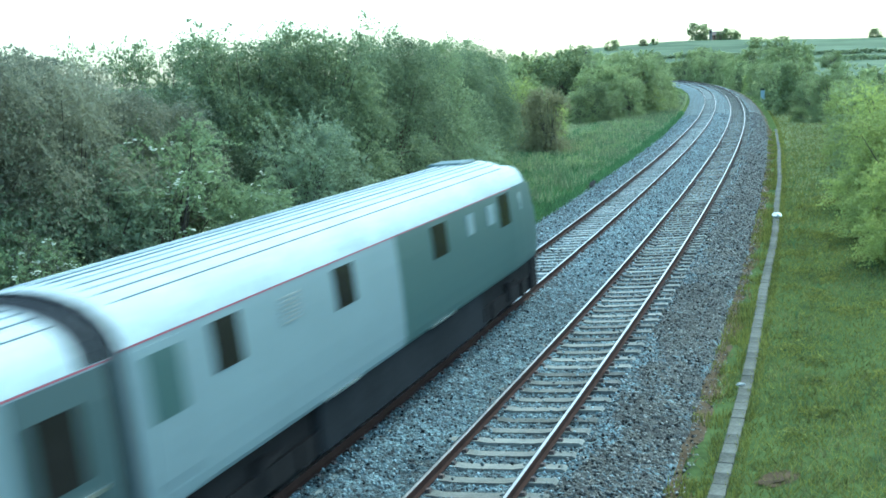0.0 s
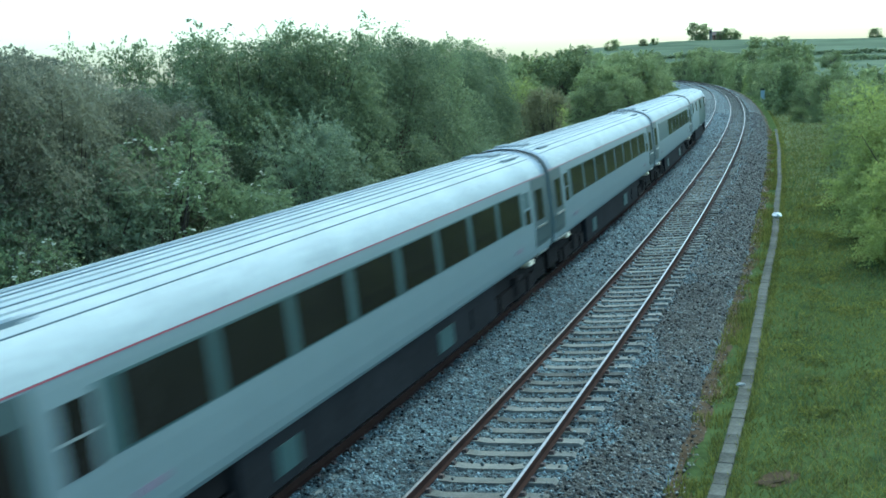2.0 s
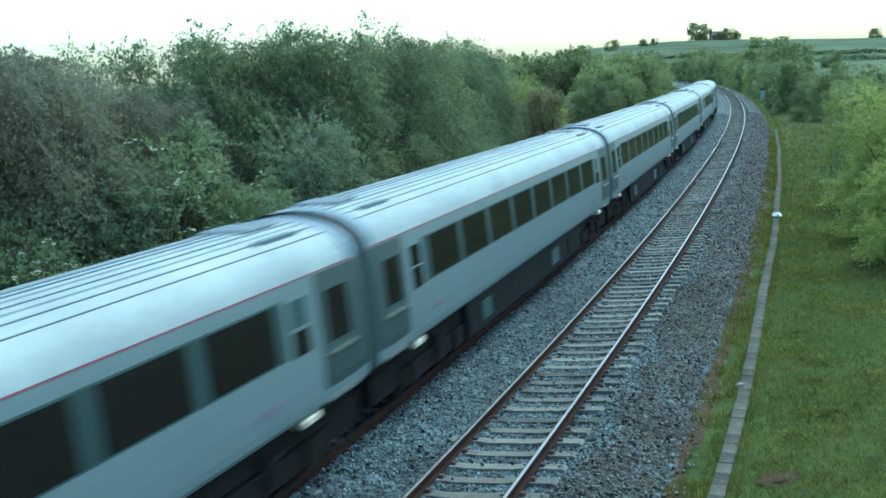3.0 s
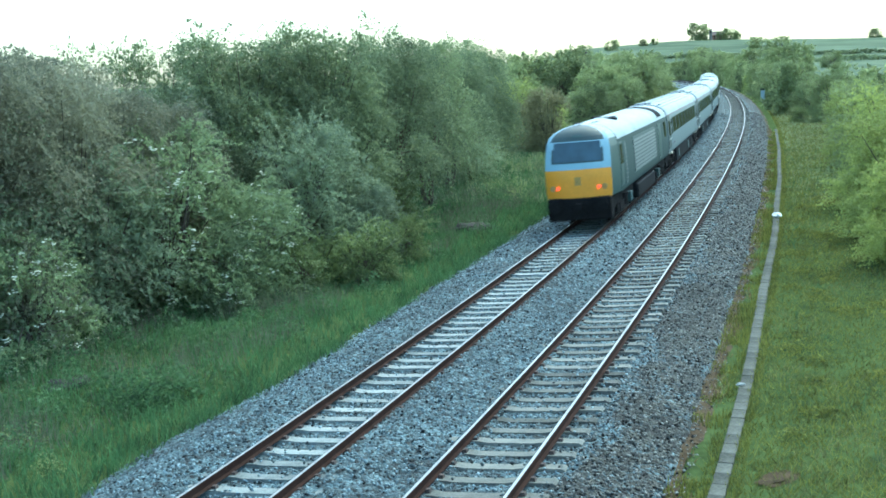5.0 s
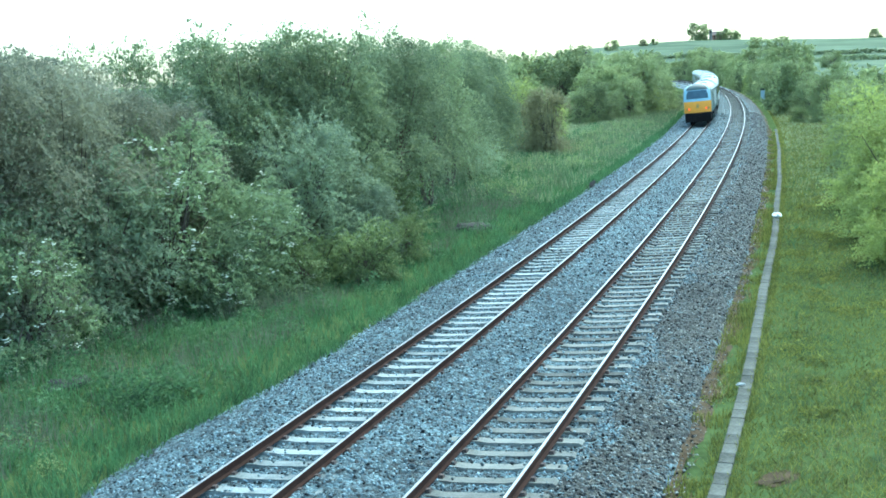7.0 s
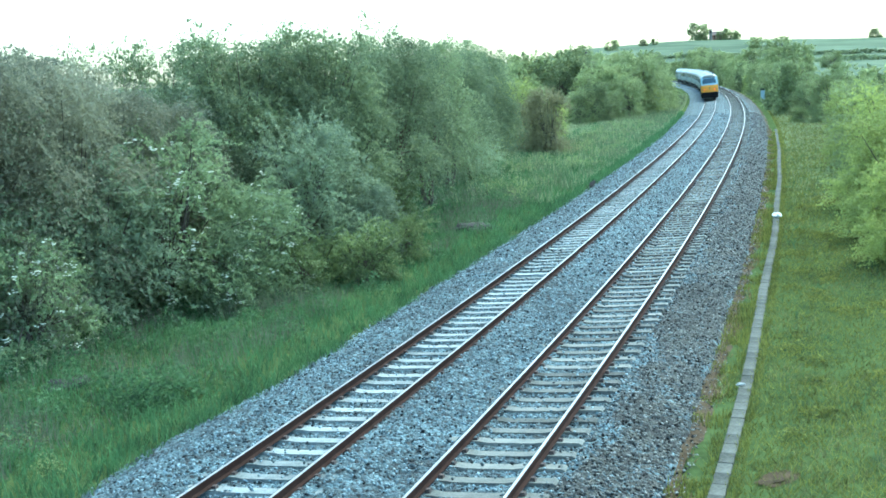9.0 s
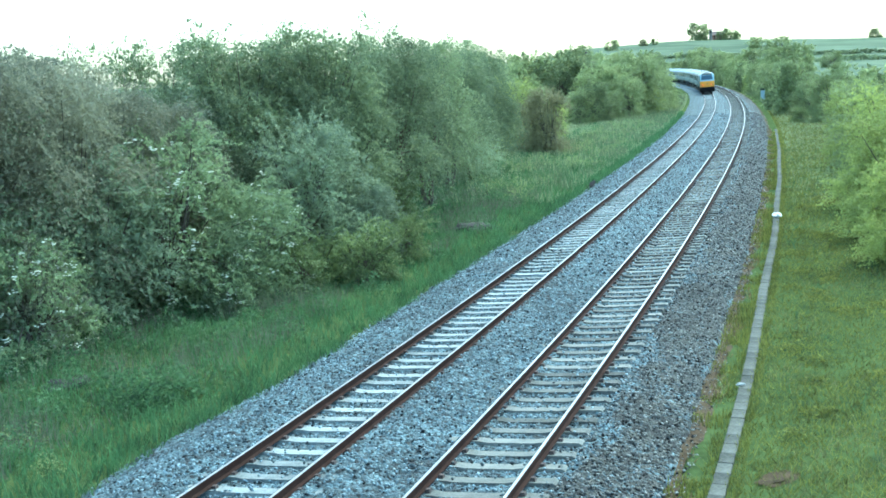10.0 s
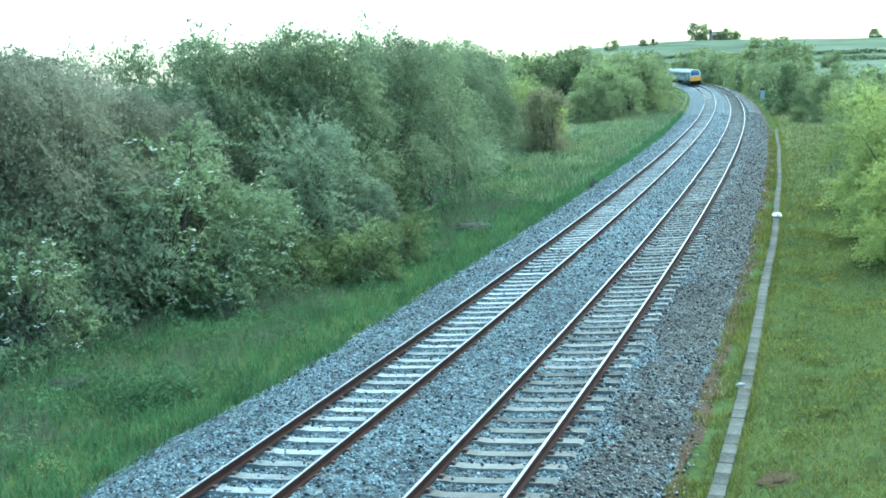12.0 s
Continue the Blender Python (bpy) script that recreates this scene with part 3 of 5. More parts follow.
def build_dvt():
    dvt = new("driving_van")
    tagged(dvt, "silver-grey driving van with grey-green cab leading the train", "railway van")
    y0, y1, yc = -9.3, 6.6, 9.3
    part("body", shell(y0, -1.1, "side", 1, mat=M_SILVER), None, dvt, "silver-grey van side")
    part("body", shell(-1.1, y1, "side", 1, mat=M_DVTGREEN), None, dvt, "grey-green cab side")
    part("roof", shell(y0, y1, "roof", 6, mat=M_ROOF, name="roof", smooth=True), None, dvt, "pale silver curved roof")
    # sloping cab nose
    st = [6.6, 7.4, 8.1, 8.7, 9.1, 9.32]
    kk = [1.0, 0.985, 0.96, 0.93, 0.90, 0.86]
    top = [3.87, 3.84, 3.62, 3.1, 2.4, 1.7]
    prof = []
    for k, t in zip(kk, top):
        right = [(coach_side(z) * k, min(z, t)) for z in SIDE_Z]
        roof = [(x * k, min(z, t)) for x, z in ROOF_ARC]
        half = right + roof
        prof.append(half + [(-x, z) for x, z in half[::-1][1:]])
    v, f = sweep(prof, st)
    n = len(prof[0])
    idx = []
    for fc in f:
        c = sum((Vector(v[i]) for i in fc), Vector()) / len(fc)
        idx.append(1 if c.z > 3.18 else 0)
    part("cab_nose", mesh_of("cab_nose", v, f, [M_DVTGREEN, M_ROOF], False, idx), None, dvt, "grey-green sloping cab")
    part("windscreen", boxes((-0.95, 0.95, 8.55, 8.85, 2.5, 3.0)), M_GLASS, dvt, "dark windscreen")
    for x, h, dark in RIBS:
        for sx in (-1, 1):
            z = roof_z(x)
            part("roof_seam" if dark else "roof_rib", boxes((sx * x - 0.018, sx * x + 0.018, y0 + 0.4, y1 + 0.4, z - 0.03, z + h)), M_RIB if dark else M_ROOF, dvt)
    for sx in (-1, 1):
        panel_part("cantrail_line", (y0 + 0.05, y1, 3.160, 3.179), M_RED, dvt, sx, 0.006, "thin dull red line under the roof")
        for y, w, m in ((-7.15, 0.34, M_GLASS), (-3.45, 0.36, M_GLASS), (1.2, 0.42, M_GLASS)):
            panel_part("window", (y - w, y + w, 2.42, 3.06), m, dvt, sx, 0.012, "dark droplight window")
        for y, w in ((3.2, 0.24), (4.75, 0.28), (7.3, 0.26)):
            panel_part("cab_panel", (y - w, y + w, 2.54, 2.98), M_SILVER, dvt, sx, 0.012 if y < 7 else -0.02, "pale square side panel")
        panel_part("cab_window", (5.5, 6.3, 2.36, 3.1), M_GLASS, dvt, sx, 0.012, "dark cab side window")
        van_door = panel_part("van_door", (-9.05, -8.0, 1.17, 3.1), M_SILVER, dvt, sx, 0.010, "grey van door")
        panel_part("door_panel", (-8.95, -8.25, 2.2, 3.0), M_DVTGREEN, van_door, sx, 0.016, "dull grey blanked window")
        for i in range(7):
            panel_part("louvre", (-5.6, -5.05, 2.60 + i * 0.06, 2.625 + i * 0.06), M_SLAT, dvt, sx, 0.02, "pale louvre slat")
        panel_part("door_sill", (-4.4, -3.2, 1.13, 1.17), M_CHROME, dvt, sx, 0.04, "bright step edge")
        panel_part("door_sill", (0.4, 1.7, 1.13, 1.17), M_CHROME, dvt, sx, 0.04, "bright step edge")
        part("underframe_skirt", boxes((sx * 1.14 - 0.10, sx * 1.14 + 0.10, -4.6, 4.0, 0.32, 1.14)), M_SKIRT, dvt, "dark dirty skirt panel", bevel=0.03)
    part("underframe", boxes((-1.1, 1.1, y0 + 0.1, 9.0, 0.62, 1.14)), M_DARK, dvt)
    part("front_skirt", boxes((-1.15, 1.15, 8.5, 9.2, 0.25, 1.16)), M_DARK, dvt, "black obstacle skirt", bevel=0.06)
    v, f = sweep([ring(0.955, 0.06)] * 2, [y0 - 0.16, y0 + 0.02])
    part("gangway", mesh_of("gangway", v, f, M_GANGWAY), None, dvt, "black rubber gangway")
    part("roof_pod", boxes((-0.55, 0.35, 6.0, 7.1, 3.82, 3.92)), M_PILLAR, dvt, "dark roof pod", bevel=0.04)
    for e in (-6.4, 6.2):
        build_bogie(dvt, e)
    return dvt


def build_loco():
    loco = new("diesel_locomotive")
    tagged(loco, "silver diesel locomotive with yellow and blue cab, lit tail lamps", "locomotive")
    y0, y1 = -7.9, 9.3
    part("body", shell(y0, y1, "side", 1, mat=M_LOCO), None, loco, "silver-grey body side")
    part("roof", shell(y0, y1, "roof", 6, mat=M_ROOF, name="roof", smooth=True), None, loco, "pale silver curved roof")
    # cab end: blue surround, yellow lower face, raked screen
    zs = [1.2, 1.4, 1.8, 2.26, 2.34, 2.7, 3.0, 3.3, 3.45, 3.6, 3.74, 3.82, 3.87]
    lean = lambda z: float(np.interp(z, [0.9, 2.2, 2.4, 3.3, 3.7, 3.87], [0.0, 0.0, 0.06, 0.34, 0.62, 1.1]))
    width = lambda z: coach_side(z) if z < 3.25 else float(np.interp(z, [3.25, 3.42, 3.55, 3.67, 3.77, 3.84, 3.87], [1.29, 1.23, 1.12, 0.95, 0.70, 0.40, 0.05]))
    v, f, idx = [], [], []
    nx = 17
    for iz, z in enumerate(zs):
        for ix in range(nx):
            u = -1 + 2 * ix / (nx - 1)
            v.append((u * width(z) * 0.915, -9.6 + lean(z) + 0.22 * abs(u) ** 3, z))
    for iz in range(len(zs) - 1):
        for ix in range(nx - 1):
            a = iz * nx + ix
            f.append((a, a + 1, a + nx + 1, a + nx))
            zc = (zs[iz] + zs[iz + 1]) / 2
            uc = abs(-1 + 2 * (ix + 0.5) / (nx - 1))
            idx.append(0 if zc < 2.3 else (2 if 3.3 < zc < 3.86 and uc < 0.9 else 1))
    face = part("cab_face", mesh_of("cab_face", v, f, [M_YELLOW, M_BLUE, M_DOOR], True, idx), None, loco, "yellow lower and pale blue upper cab face")
    # cab flanks joining the face to the body
    for sx in (-1, 1):
        vv, ff, ii = [], [], []
        for z in zs:
            vv += [(sx * width(z) * 0.915, -9.6 + lean(z) + 0.22, z), (sx * width(z), -7.9, z)]
        for i in range(len(zs) - 1):
            ff.append((2 * i, 2 * i + 1, 2 * i + 3, 2 * i + 2))
            ii.append(0 if zs[i] < 3.25 else 1)
        part("cab_flank", mesh_of("cab_flank", vv, ff, [M_DVTGREEN, M_ROOF], False, ii), None, loco, "dark grey cab flank")
    # windscreen follows the raked face
    def on_face(u, z, out):
        return (u * width(z) * 0.915, -9.6 + lean(z) + 0.22 * abs(u) ** 3 - out, z)
    def face_panel(name, u0, u1, z0, z1, mat, label, out=0.015, nu=6):
        vv, ff = [], []
        us = np.linspace(u0, u1, nu + 1)
        for o in (out, -0.03):
            for z in (z0, (z0 + z1) / 2, z1):
                vv += [on_face(u, z, o) for u in us]
        n = nu + 1
        for k in range(2):
            for i in range(2):
                for j in range(nu):
                    a = k * 3 * n + i * n + j
                    ff.append((a, a + 1, a + n + 1, a + n))
        rim = [j for j in range(n)] + [n * 2 - 1, n * 3 - 1] + [2 * n + j for j in range(nu - 1, -1, -1)] + [n]
        for a, b in zip(rim, rim[1:] + rim[:1]):
            ff.append((a, b, b + 3 * n, a + 3 * n))
        return part(name, mesh_of(name, vv, ff, mat), None, loco, label)
    face_panel("windscreen_frame", -0.80, 0.80, 2.50, 3.44, M_DOOR, "dark windscreen surround", 0.010)
    face_panel("windscreen", -0.74, 0.74, 2.56, 3.27, M_SCREEN, "wide dark windscreen", 0.02)
    face_panel("marker_lamp", -0.16, 0.16, 3.42, 3.52, M_PILLAR, "grey lamp housing", 0.02, 2)
    face_panel("logo_mark", -0.09, 0.09, 1.66, 1.98, M_BADGE, "small dark gold badge", 0.012, 2)
    for u in (-0.62, 0.62):
        bm = bmesh.new()
        cyl(bm, on_face(u, 1.58, 0.05), on_face(u, 1.58, -0.05), 0.062, seg=14)
        part("tail_lamp", bm, M_TAIL, loco, "lit red tail lamp")
        bm = bmesh.new()
        cyl(bm, on_face(u * 1.25, 1.58, 0.03), on_face(u * 1.25, 1.58, -0.05), 0.11, seg=14)
        part("headlamp", bm, M_BADGE, loco, "unlit round headlamp")
    part("buffer_beam", boxes((-1.2, 1.2, -9.62, -9.0, 0.35, 1.215)), M_DARK, loco, "black buffer beam", bevel=0.05)
    for sx in (-1, 1):
        bm = bmesh.new()
        cyl(bm, (sx * 0.87, -9.5, 0.95), (sx * 0.87, -9.9, 0.95), 0.12)
        cyl(bm, (sx * 0.87, -9.9, 0.95), (sx * 0.87, -9.96, 0.95), 0.26, seg=16)
        part("buffer", bm, M_DARK, loco)
    part("coupling", boxes((-0.12, 0.12, -9.85, -9.5, 0.75, 1.0), (-0.35, -0.28, -9.7, -9.6, 0.4, 0.95), (0.28, 0.35, -9.7, -9.6, 0.4, 0.95)), M_DARK, loco, "coupling hook and hoses")
    for sx in (-1, 1):
        grille = panel_part("side_grille", (-3.9, 3.7, 1.5, 3.0), M_PILLAR, loco, sx, 0.006, "grey side air intake")
        for i in range(9):
            panel_part("slat", (-3.9, 3.7, 1.56 + i * 0.152, 1.645 + i * 0.152), M_SLAT, grille, sx, 0.03, "pale grey grille slat")
        g2 = panel_part("small_grille", (-6.5, -6.05, 1.3, 3.0), M_PILLAR, loco, sx, 0.006, "grey narrow vent")
        for i in range(10):
            panel_part("slat", (-6.5, -6.05, 1.36 + i * 0.165, 1.40 + i * 0.165), M_SLAT, g2, sx, 0.02, "pale grey vent slat")
        cab_door = panel_part("cab_door", (-7.75, -7.0, 1.17, 3.05), M_DVTGREEN, loco, sx, 0.010, "grey cab door")
        panel_part("cab_window", (-7.65, -7.1, 2.2, 2.95), M_GLASS, cab_door, sx, 0.016, "dark cab side window")
        panel_part("cab_window", (7.6, 8.4, 2.2, 2.95), M_GLASS, loco, sx, 0.012, "dark cab side window")
        panel_part("side_door", (5.0, 6.2, 1.3, 3.0), M_DVTGREEN, loco, sx, 0.010, "dark body side door")
        part("fuel_tank", boxes((sx * 1.15 - 0.18, sx * 1.15 + 0.18, -3.0, 3.0, 0.35, 0.95)), M_SKIRT, loco, "dark fuel tank", bevel=0.06)
        for y in (-4.9, 5.0):
            part("sand_box", boxes((sx * 1.2 - 0.1, sx * 1.2 + 0.1, y - 0.25, y + 0.25, 0.45, 0.85)), M_PILLAR, loco, "grey sand box", bevel=0.02)
    part("underframe", boxes((-1.1, 1.1, -9.2, 9.2, 0.6, 1.14)), M_DARK, loco)
    for x0, x1, ya, yb in ((-0.5, 0.4, -7.0, -6.3), (-0.2, 0.5, -3.2, -2.5), (-0.75, -0.4, -1.5, -0.6), (0.3, 0.75, -4.2, -3.7)):
        part("roof_hatch", boxes((x0, x1, ya, yb, roof_z(max(abs(x0), abs(x1))) - 0.06, roof_z(min(abs(x0), abs(x1))) + 0.02)), M_GANGWAY, loco, "dark roof hatch", bevel=0.02)
    for ya, yb in ((5.5, 7.3),):
        vv = [(x * 1.008, y, z + 0.014) for y in (ya, yb) for x, z in ROOF_ARC[1:] + [(-a, c) for a, c in ROOF_ARC[1:][::-1][1:]]]
        n = len(vv) // 2
        part("exhaust_grille", mesh_of("exhaust_grille", vv, [(i, i + 1, n + i + 1, n + i) for i in range(n - 1)], M_GANGWAY), None, loco, "dark roof fan grille")
    part("front_plate", boxes((-1.25, 1.25, 9.28, 9.4, 1.0, 3.5)), M_DOOR, loco, "dark end plate", bevel=0.1)
    for e in (-6.0, 6.0):
        build_bogie(loco, e, 2.8, 0.48)
    return loco


M_LOCO = shader("grey_loco_paint", (0.034, 0.058, 0.056), 0.6, 0.0, spec=0.15, var=0.08, scale=0.8, fine=12)
M_SCREEN = shader("windscreen_glass", (0.045, 0.075, 0.10), 0.06, 0.0, var=0.3, scale=0.6, fine=2)
M_BADGE = shader("dark_gold_badge", (0.35, 0.22, 0.06), 0.5)

build_track("railway_track", 0.0, "concrete-sleepered railway track with rusty rails in ballast", M_SLEEPER_PALE)
build_track("railway_track", SPACING, "second concrete-sleepered railway track with worn bright rails", M_SLEEPER)

dvt = build_dvt()
coaches = [build_coach(True), build_coach(False)]
tagged(coaches[0], "silver-grey catering coach with two blanked-off windows on the rails")
for _ in range(3):
    coaches.append(copy_thing(coaches[1], Matrix.Identity(4)))
loco = build_loco()

FRONT_GAP = 12.966     # the joint behind the driving van at the start
SPEED = 32.843
TRAIN = [(dvt, 9.36, 6.3)] + [(c, -22.98 * (i + 0.5), 8.0) for i, c in enumerate(coaches)] + [(loco, -124.15, 6.0)]


def vehicle_pose(s, half):
    a, _ = on_line(s - half)
    b, _ = on_line(s + half)
    mid = (a + b) / 2
    return Matrix.Translation(mid) @ Matrix.Rotation(-math.atan2(b.x - a.x, b.y - a.y), 4, "Z") @ Matrix.Rotation(-CANT, 4, "Y")


def motions():
    for thing, back, half in TRAIN:
        walk(thing, [(t / 2, vehicle_pose(FRONT_GAP + SPEED * t / 2 + back, half)) for t in range(25)])

# ---------------- cable trough ----------------
def build_trough():
    trough = new("cable_trough")
    tagged(trough, "weathered concrete cable trough with loose lids along the verge", "cable trough", kind="structure")
    part("channel", strip("channel", [(6.79, -0.9), (6.795, -0.55), (7.005, -0.55), (7.01, -0.9)], -40, 107, 1.5, M_LID), None, trough, "grey concrete channel")
    bm = boxes((-0.125, 0.125, -0.235, 0.235, -0.03, 0.03))
    bmesh.ops.bevel(bm, geom=bm.edges[:], offset=0.012, segments=1, affect="EDGES")
    lid = bpy.data.meshes.new("lid")
    bm.to_mesh(lid)
    bm.free()
    lid.materials.append(M_LID)
    rng = random.Random(3)
    for i in range(240):
        s = -6 + i * 0.478
        p, th = on_line(s, 6.9 + 0.035 * math.sin(s * 0.31), -0.525)
        ob = part("lid", lid, None, trough)
        ob.matrix_basis = Matrix.Translation(p + Vector((0, 0, rng.uniform(-.006, .010)))) @ Matrix.Rotation(-th + radians(rng.uniform(-0.8, 0.8)), 4, "Z") @ Matrix.Rotation(radians(rng.uniform(-1, 1)), 4, "Y")


build_trough()

# ---------------- plants ----------------
def leaf_sprays(rng, centres, radii, count, size, droop=0.5, length=0.6, per=14):
    """Leafy twigs springing from a group of clumps, arching over, each set with small leaves. Returns leaf corners."""
    centres, radii = np.array(centres), np.array(radii)
    w = (radii.prod(1)) ** (2 / 3)
    twigs = count // per
    pick = rng.choice(len(centres), twigs, p=w / w.sum())
    d = rng.normal(size=(twigs, 3))
    d /= np.linalg.norm(d, axis=1)[:, None]
    start = centres[pick] + d * radii[pick] * (0.35 + 0.55 * rng.random(twigs) ** 0.6)[:, None]
    axis = centres[pick] * (1, 1, 0)
    axis /= np.linalg.norm(axis, axis=1)[:, None] + 0.4
    grow = d * 0.8 + axis * 0.7 + rng.normal(size=(twigs, 3)) * 0.25
    grow[:, 2] += 0.30
    grow /= np.linalg.norm(grow, axis=1)[:, None]
    span = length * (0.5 + 0.9 * rng.random(twigs))
    fall = droop * (0.4 + 1.1 * rng.random(twigs))
    u = np.tile((np.arange(per) + 0.5) / per, (twigs, 1)) + rng.uniform(-0.03, 0.03, (twigs, per))
    p = start[:, None] + grow[:, None] * (span[:, None] * u)[..., None]
    p[..., 2] -= (fall * span)[:, None] * u ** 2
    tangent = grow[:, None] * np.ones((twigs, per, 1))
    tangent[..., 2] -= 2 * fall[:, None] * u
    tangent /= np.linalg.norm(tangent, axis=2)[..., None]
    n = twigs * per
    p, tangent = p.reshape(-1, 3), tangent.reshape(-1, 3)
    p += rng.normal(size=(n, 3)) * size * 0.5
    p[:, 2] = np.maximum(p[:, 2], 0.04)
    a = tangent * 0.7 + rng.normal(size=(n, 3)) * 0.62
    a /= np.linalg.norm(a, axis=1)[:, None]
    b = np.cross(a, rng.normal(size=(n, 3)) + (0, 0, 1.2))
    b /= np.linalg.norm(b, axis=1)[:, None]
    long = size * (0.6 + 0.8 * rng.random(n))[:, None]
    wide = long * (0.36 + 0.2 * rng.random(n))[:, None]
    return np.stack([p - a * long * 0.7 - b * wide, p - a * long * 0.5 + b * wide * 1.2, p + a * long], 1).reshape(-1, 3)


def piece_mesh(name, v, mat, k=3):
    """A mesh of separate k-cornered pieces from their corners in order."""
    n = len(v) // k
    me = bpy.data.meshes.new(name)
    me.vertices.add(len(v))
    me.vertices.foreach_set("co", np.ascontiguousarray(v, dtype=np.float32).ravel())
    me.loops.add(k * n)
    me.loops.foreach_set("vertex_index", np.arange(k * n, dtype=np.int32))
    me.polygons.add(n)
    me.polygons.foreach_set("loop_start", np.arange(0, k * n, k, dtype=np.int32))
    me.update(calc_edges=True)
    me.materials.append(mat)
    return me


def build_tree(name, seed, height, width, leaves, size, mat, label, category, clumps=18, base=0.12, sprigs=0, blossom=0, droop=0.5, spray=0.6, spread=1.0):
    """A bushy tree: forked trunk, limbs to each leaf clump, and an uneven crown of separate leaves."""
    rng = np.random.default_rng(seed)
    tree = new(name)
    tagged(tree, label, category)
    cs, rs = [], []
    for i in range(clumps):
        f = (i + 0.5) / clumps
        z = height * (base + (0.93 - base) * f ** 0.85)
        prof = math.sin(math.pi * min(0.98, 0.18 + 0.74 * (z / height))) ** 0.7
        if base < 0.09 and z < height * 0.5:
            prof = max(prof, 0.95)
        ang = rng.random() * 2 * math.pi
        rad = width * 0.5 * prof * (0.25 + 0.6 * rng.random() ** 0.6)
        k = width * (0.070 + 0.085 * rng.random()) * spread
        cs.append((math.cos(ang) * rad, math.sin(ang) * rad, z))
        rs.append((k, k, min(k * (0.7 + 0.4 * rng.random()), max(0.35, height - z + 0.1))))
    if base < 0.09:
        for i in range(12):
            ang, rad = rng.random() * 2 * math.pi, width * (0.12 + 0.34 * rng.random())
            k = width * (0.08 + 0.07 * rng.random())
            cs.append((math.cos(ang) * rad, math.sin(ang) * rad, height * (0.05 + 0.14 * rng.random())))
            rs.append((k, k, k * 0.8))
    for i in range(sprigs):
        ang, rad = rng.random() * 2 * math.pi, width * 0.4 * rng.random() ** 0.5
        zz = height * (0.84 + 0.14 * rng.random())
        cs.append((math.cos(ang) * rad, math.sin(ang) * rad, zz))
        rs.append((0.22, 0.22, 0.5 + 0.3 * rng.random()))
    v = leaf_sprays(rng, cs, rs, leaves, size, droop, spray)
    part("crown", piece_mesh("crown", v, mat, 3), None, tree)
    bm = bmesh.new()
    stems = 3 if width > 2 else 2
    forks = []
    for i in range(stems):
        a = rng.random() * 6.28
        top = (math.cos(a) * width * 0.10, math.sin(a) * width * 0.10, height * 0.5)
        foot = (math.cos(a) * 0.12, math.sin(a) * 0.12, -0.35)
        cyl(bm, foot, top, 0.035 * height ** 0.7, 0.018 * height ** 0.7, 7)
        forks.append(Vector(top))
    for c in cs:
        c = Vector(c)
        root = min(forks, key=lambda q: (q - c).length) * (0.35 + 0.6 * rng.random())
        cyl(bm, root, c, 0.028, 0.008, 5)
    part("trunk", bm, M_BARK, tree, "grey-brown forked stems and limbs")
    if blossom:
        k = rng.choice(len(cs), blossom)
        d = rng.normal(size=(blossom, 3))
        d /= np.linalg.norm(d, axis=1)[:, None]
        bm = bmesh.new()
        for i in range(blossom):
            q = Vector(cs[k[i]]) + Vector(d[i] * np.array(rs[k[i]]) * 1.12)
            for _ in range(6):
                o = q + Vector(rng.normal(size=3) * (0.08, 0.08, 0.035))
                bmesh.ops.create_icosphere(bm, subdivisions=1, radius=0.03, matrix=Matrix.Translation(o) @ Matrix.Diagonal((1.4, 1.4, 0.6, 1)))
        part("blossom", bm, M_BLOSSOM, tree, "cream-white flower heads")
    return tree


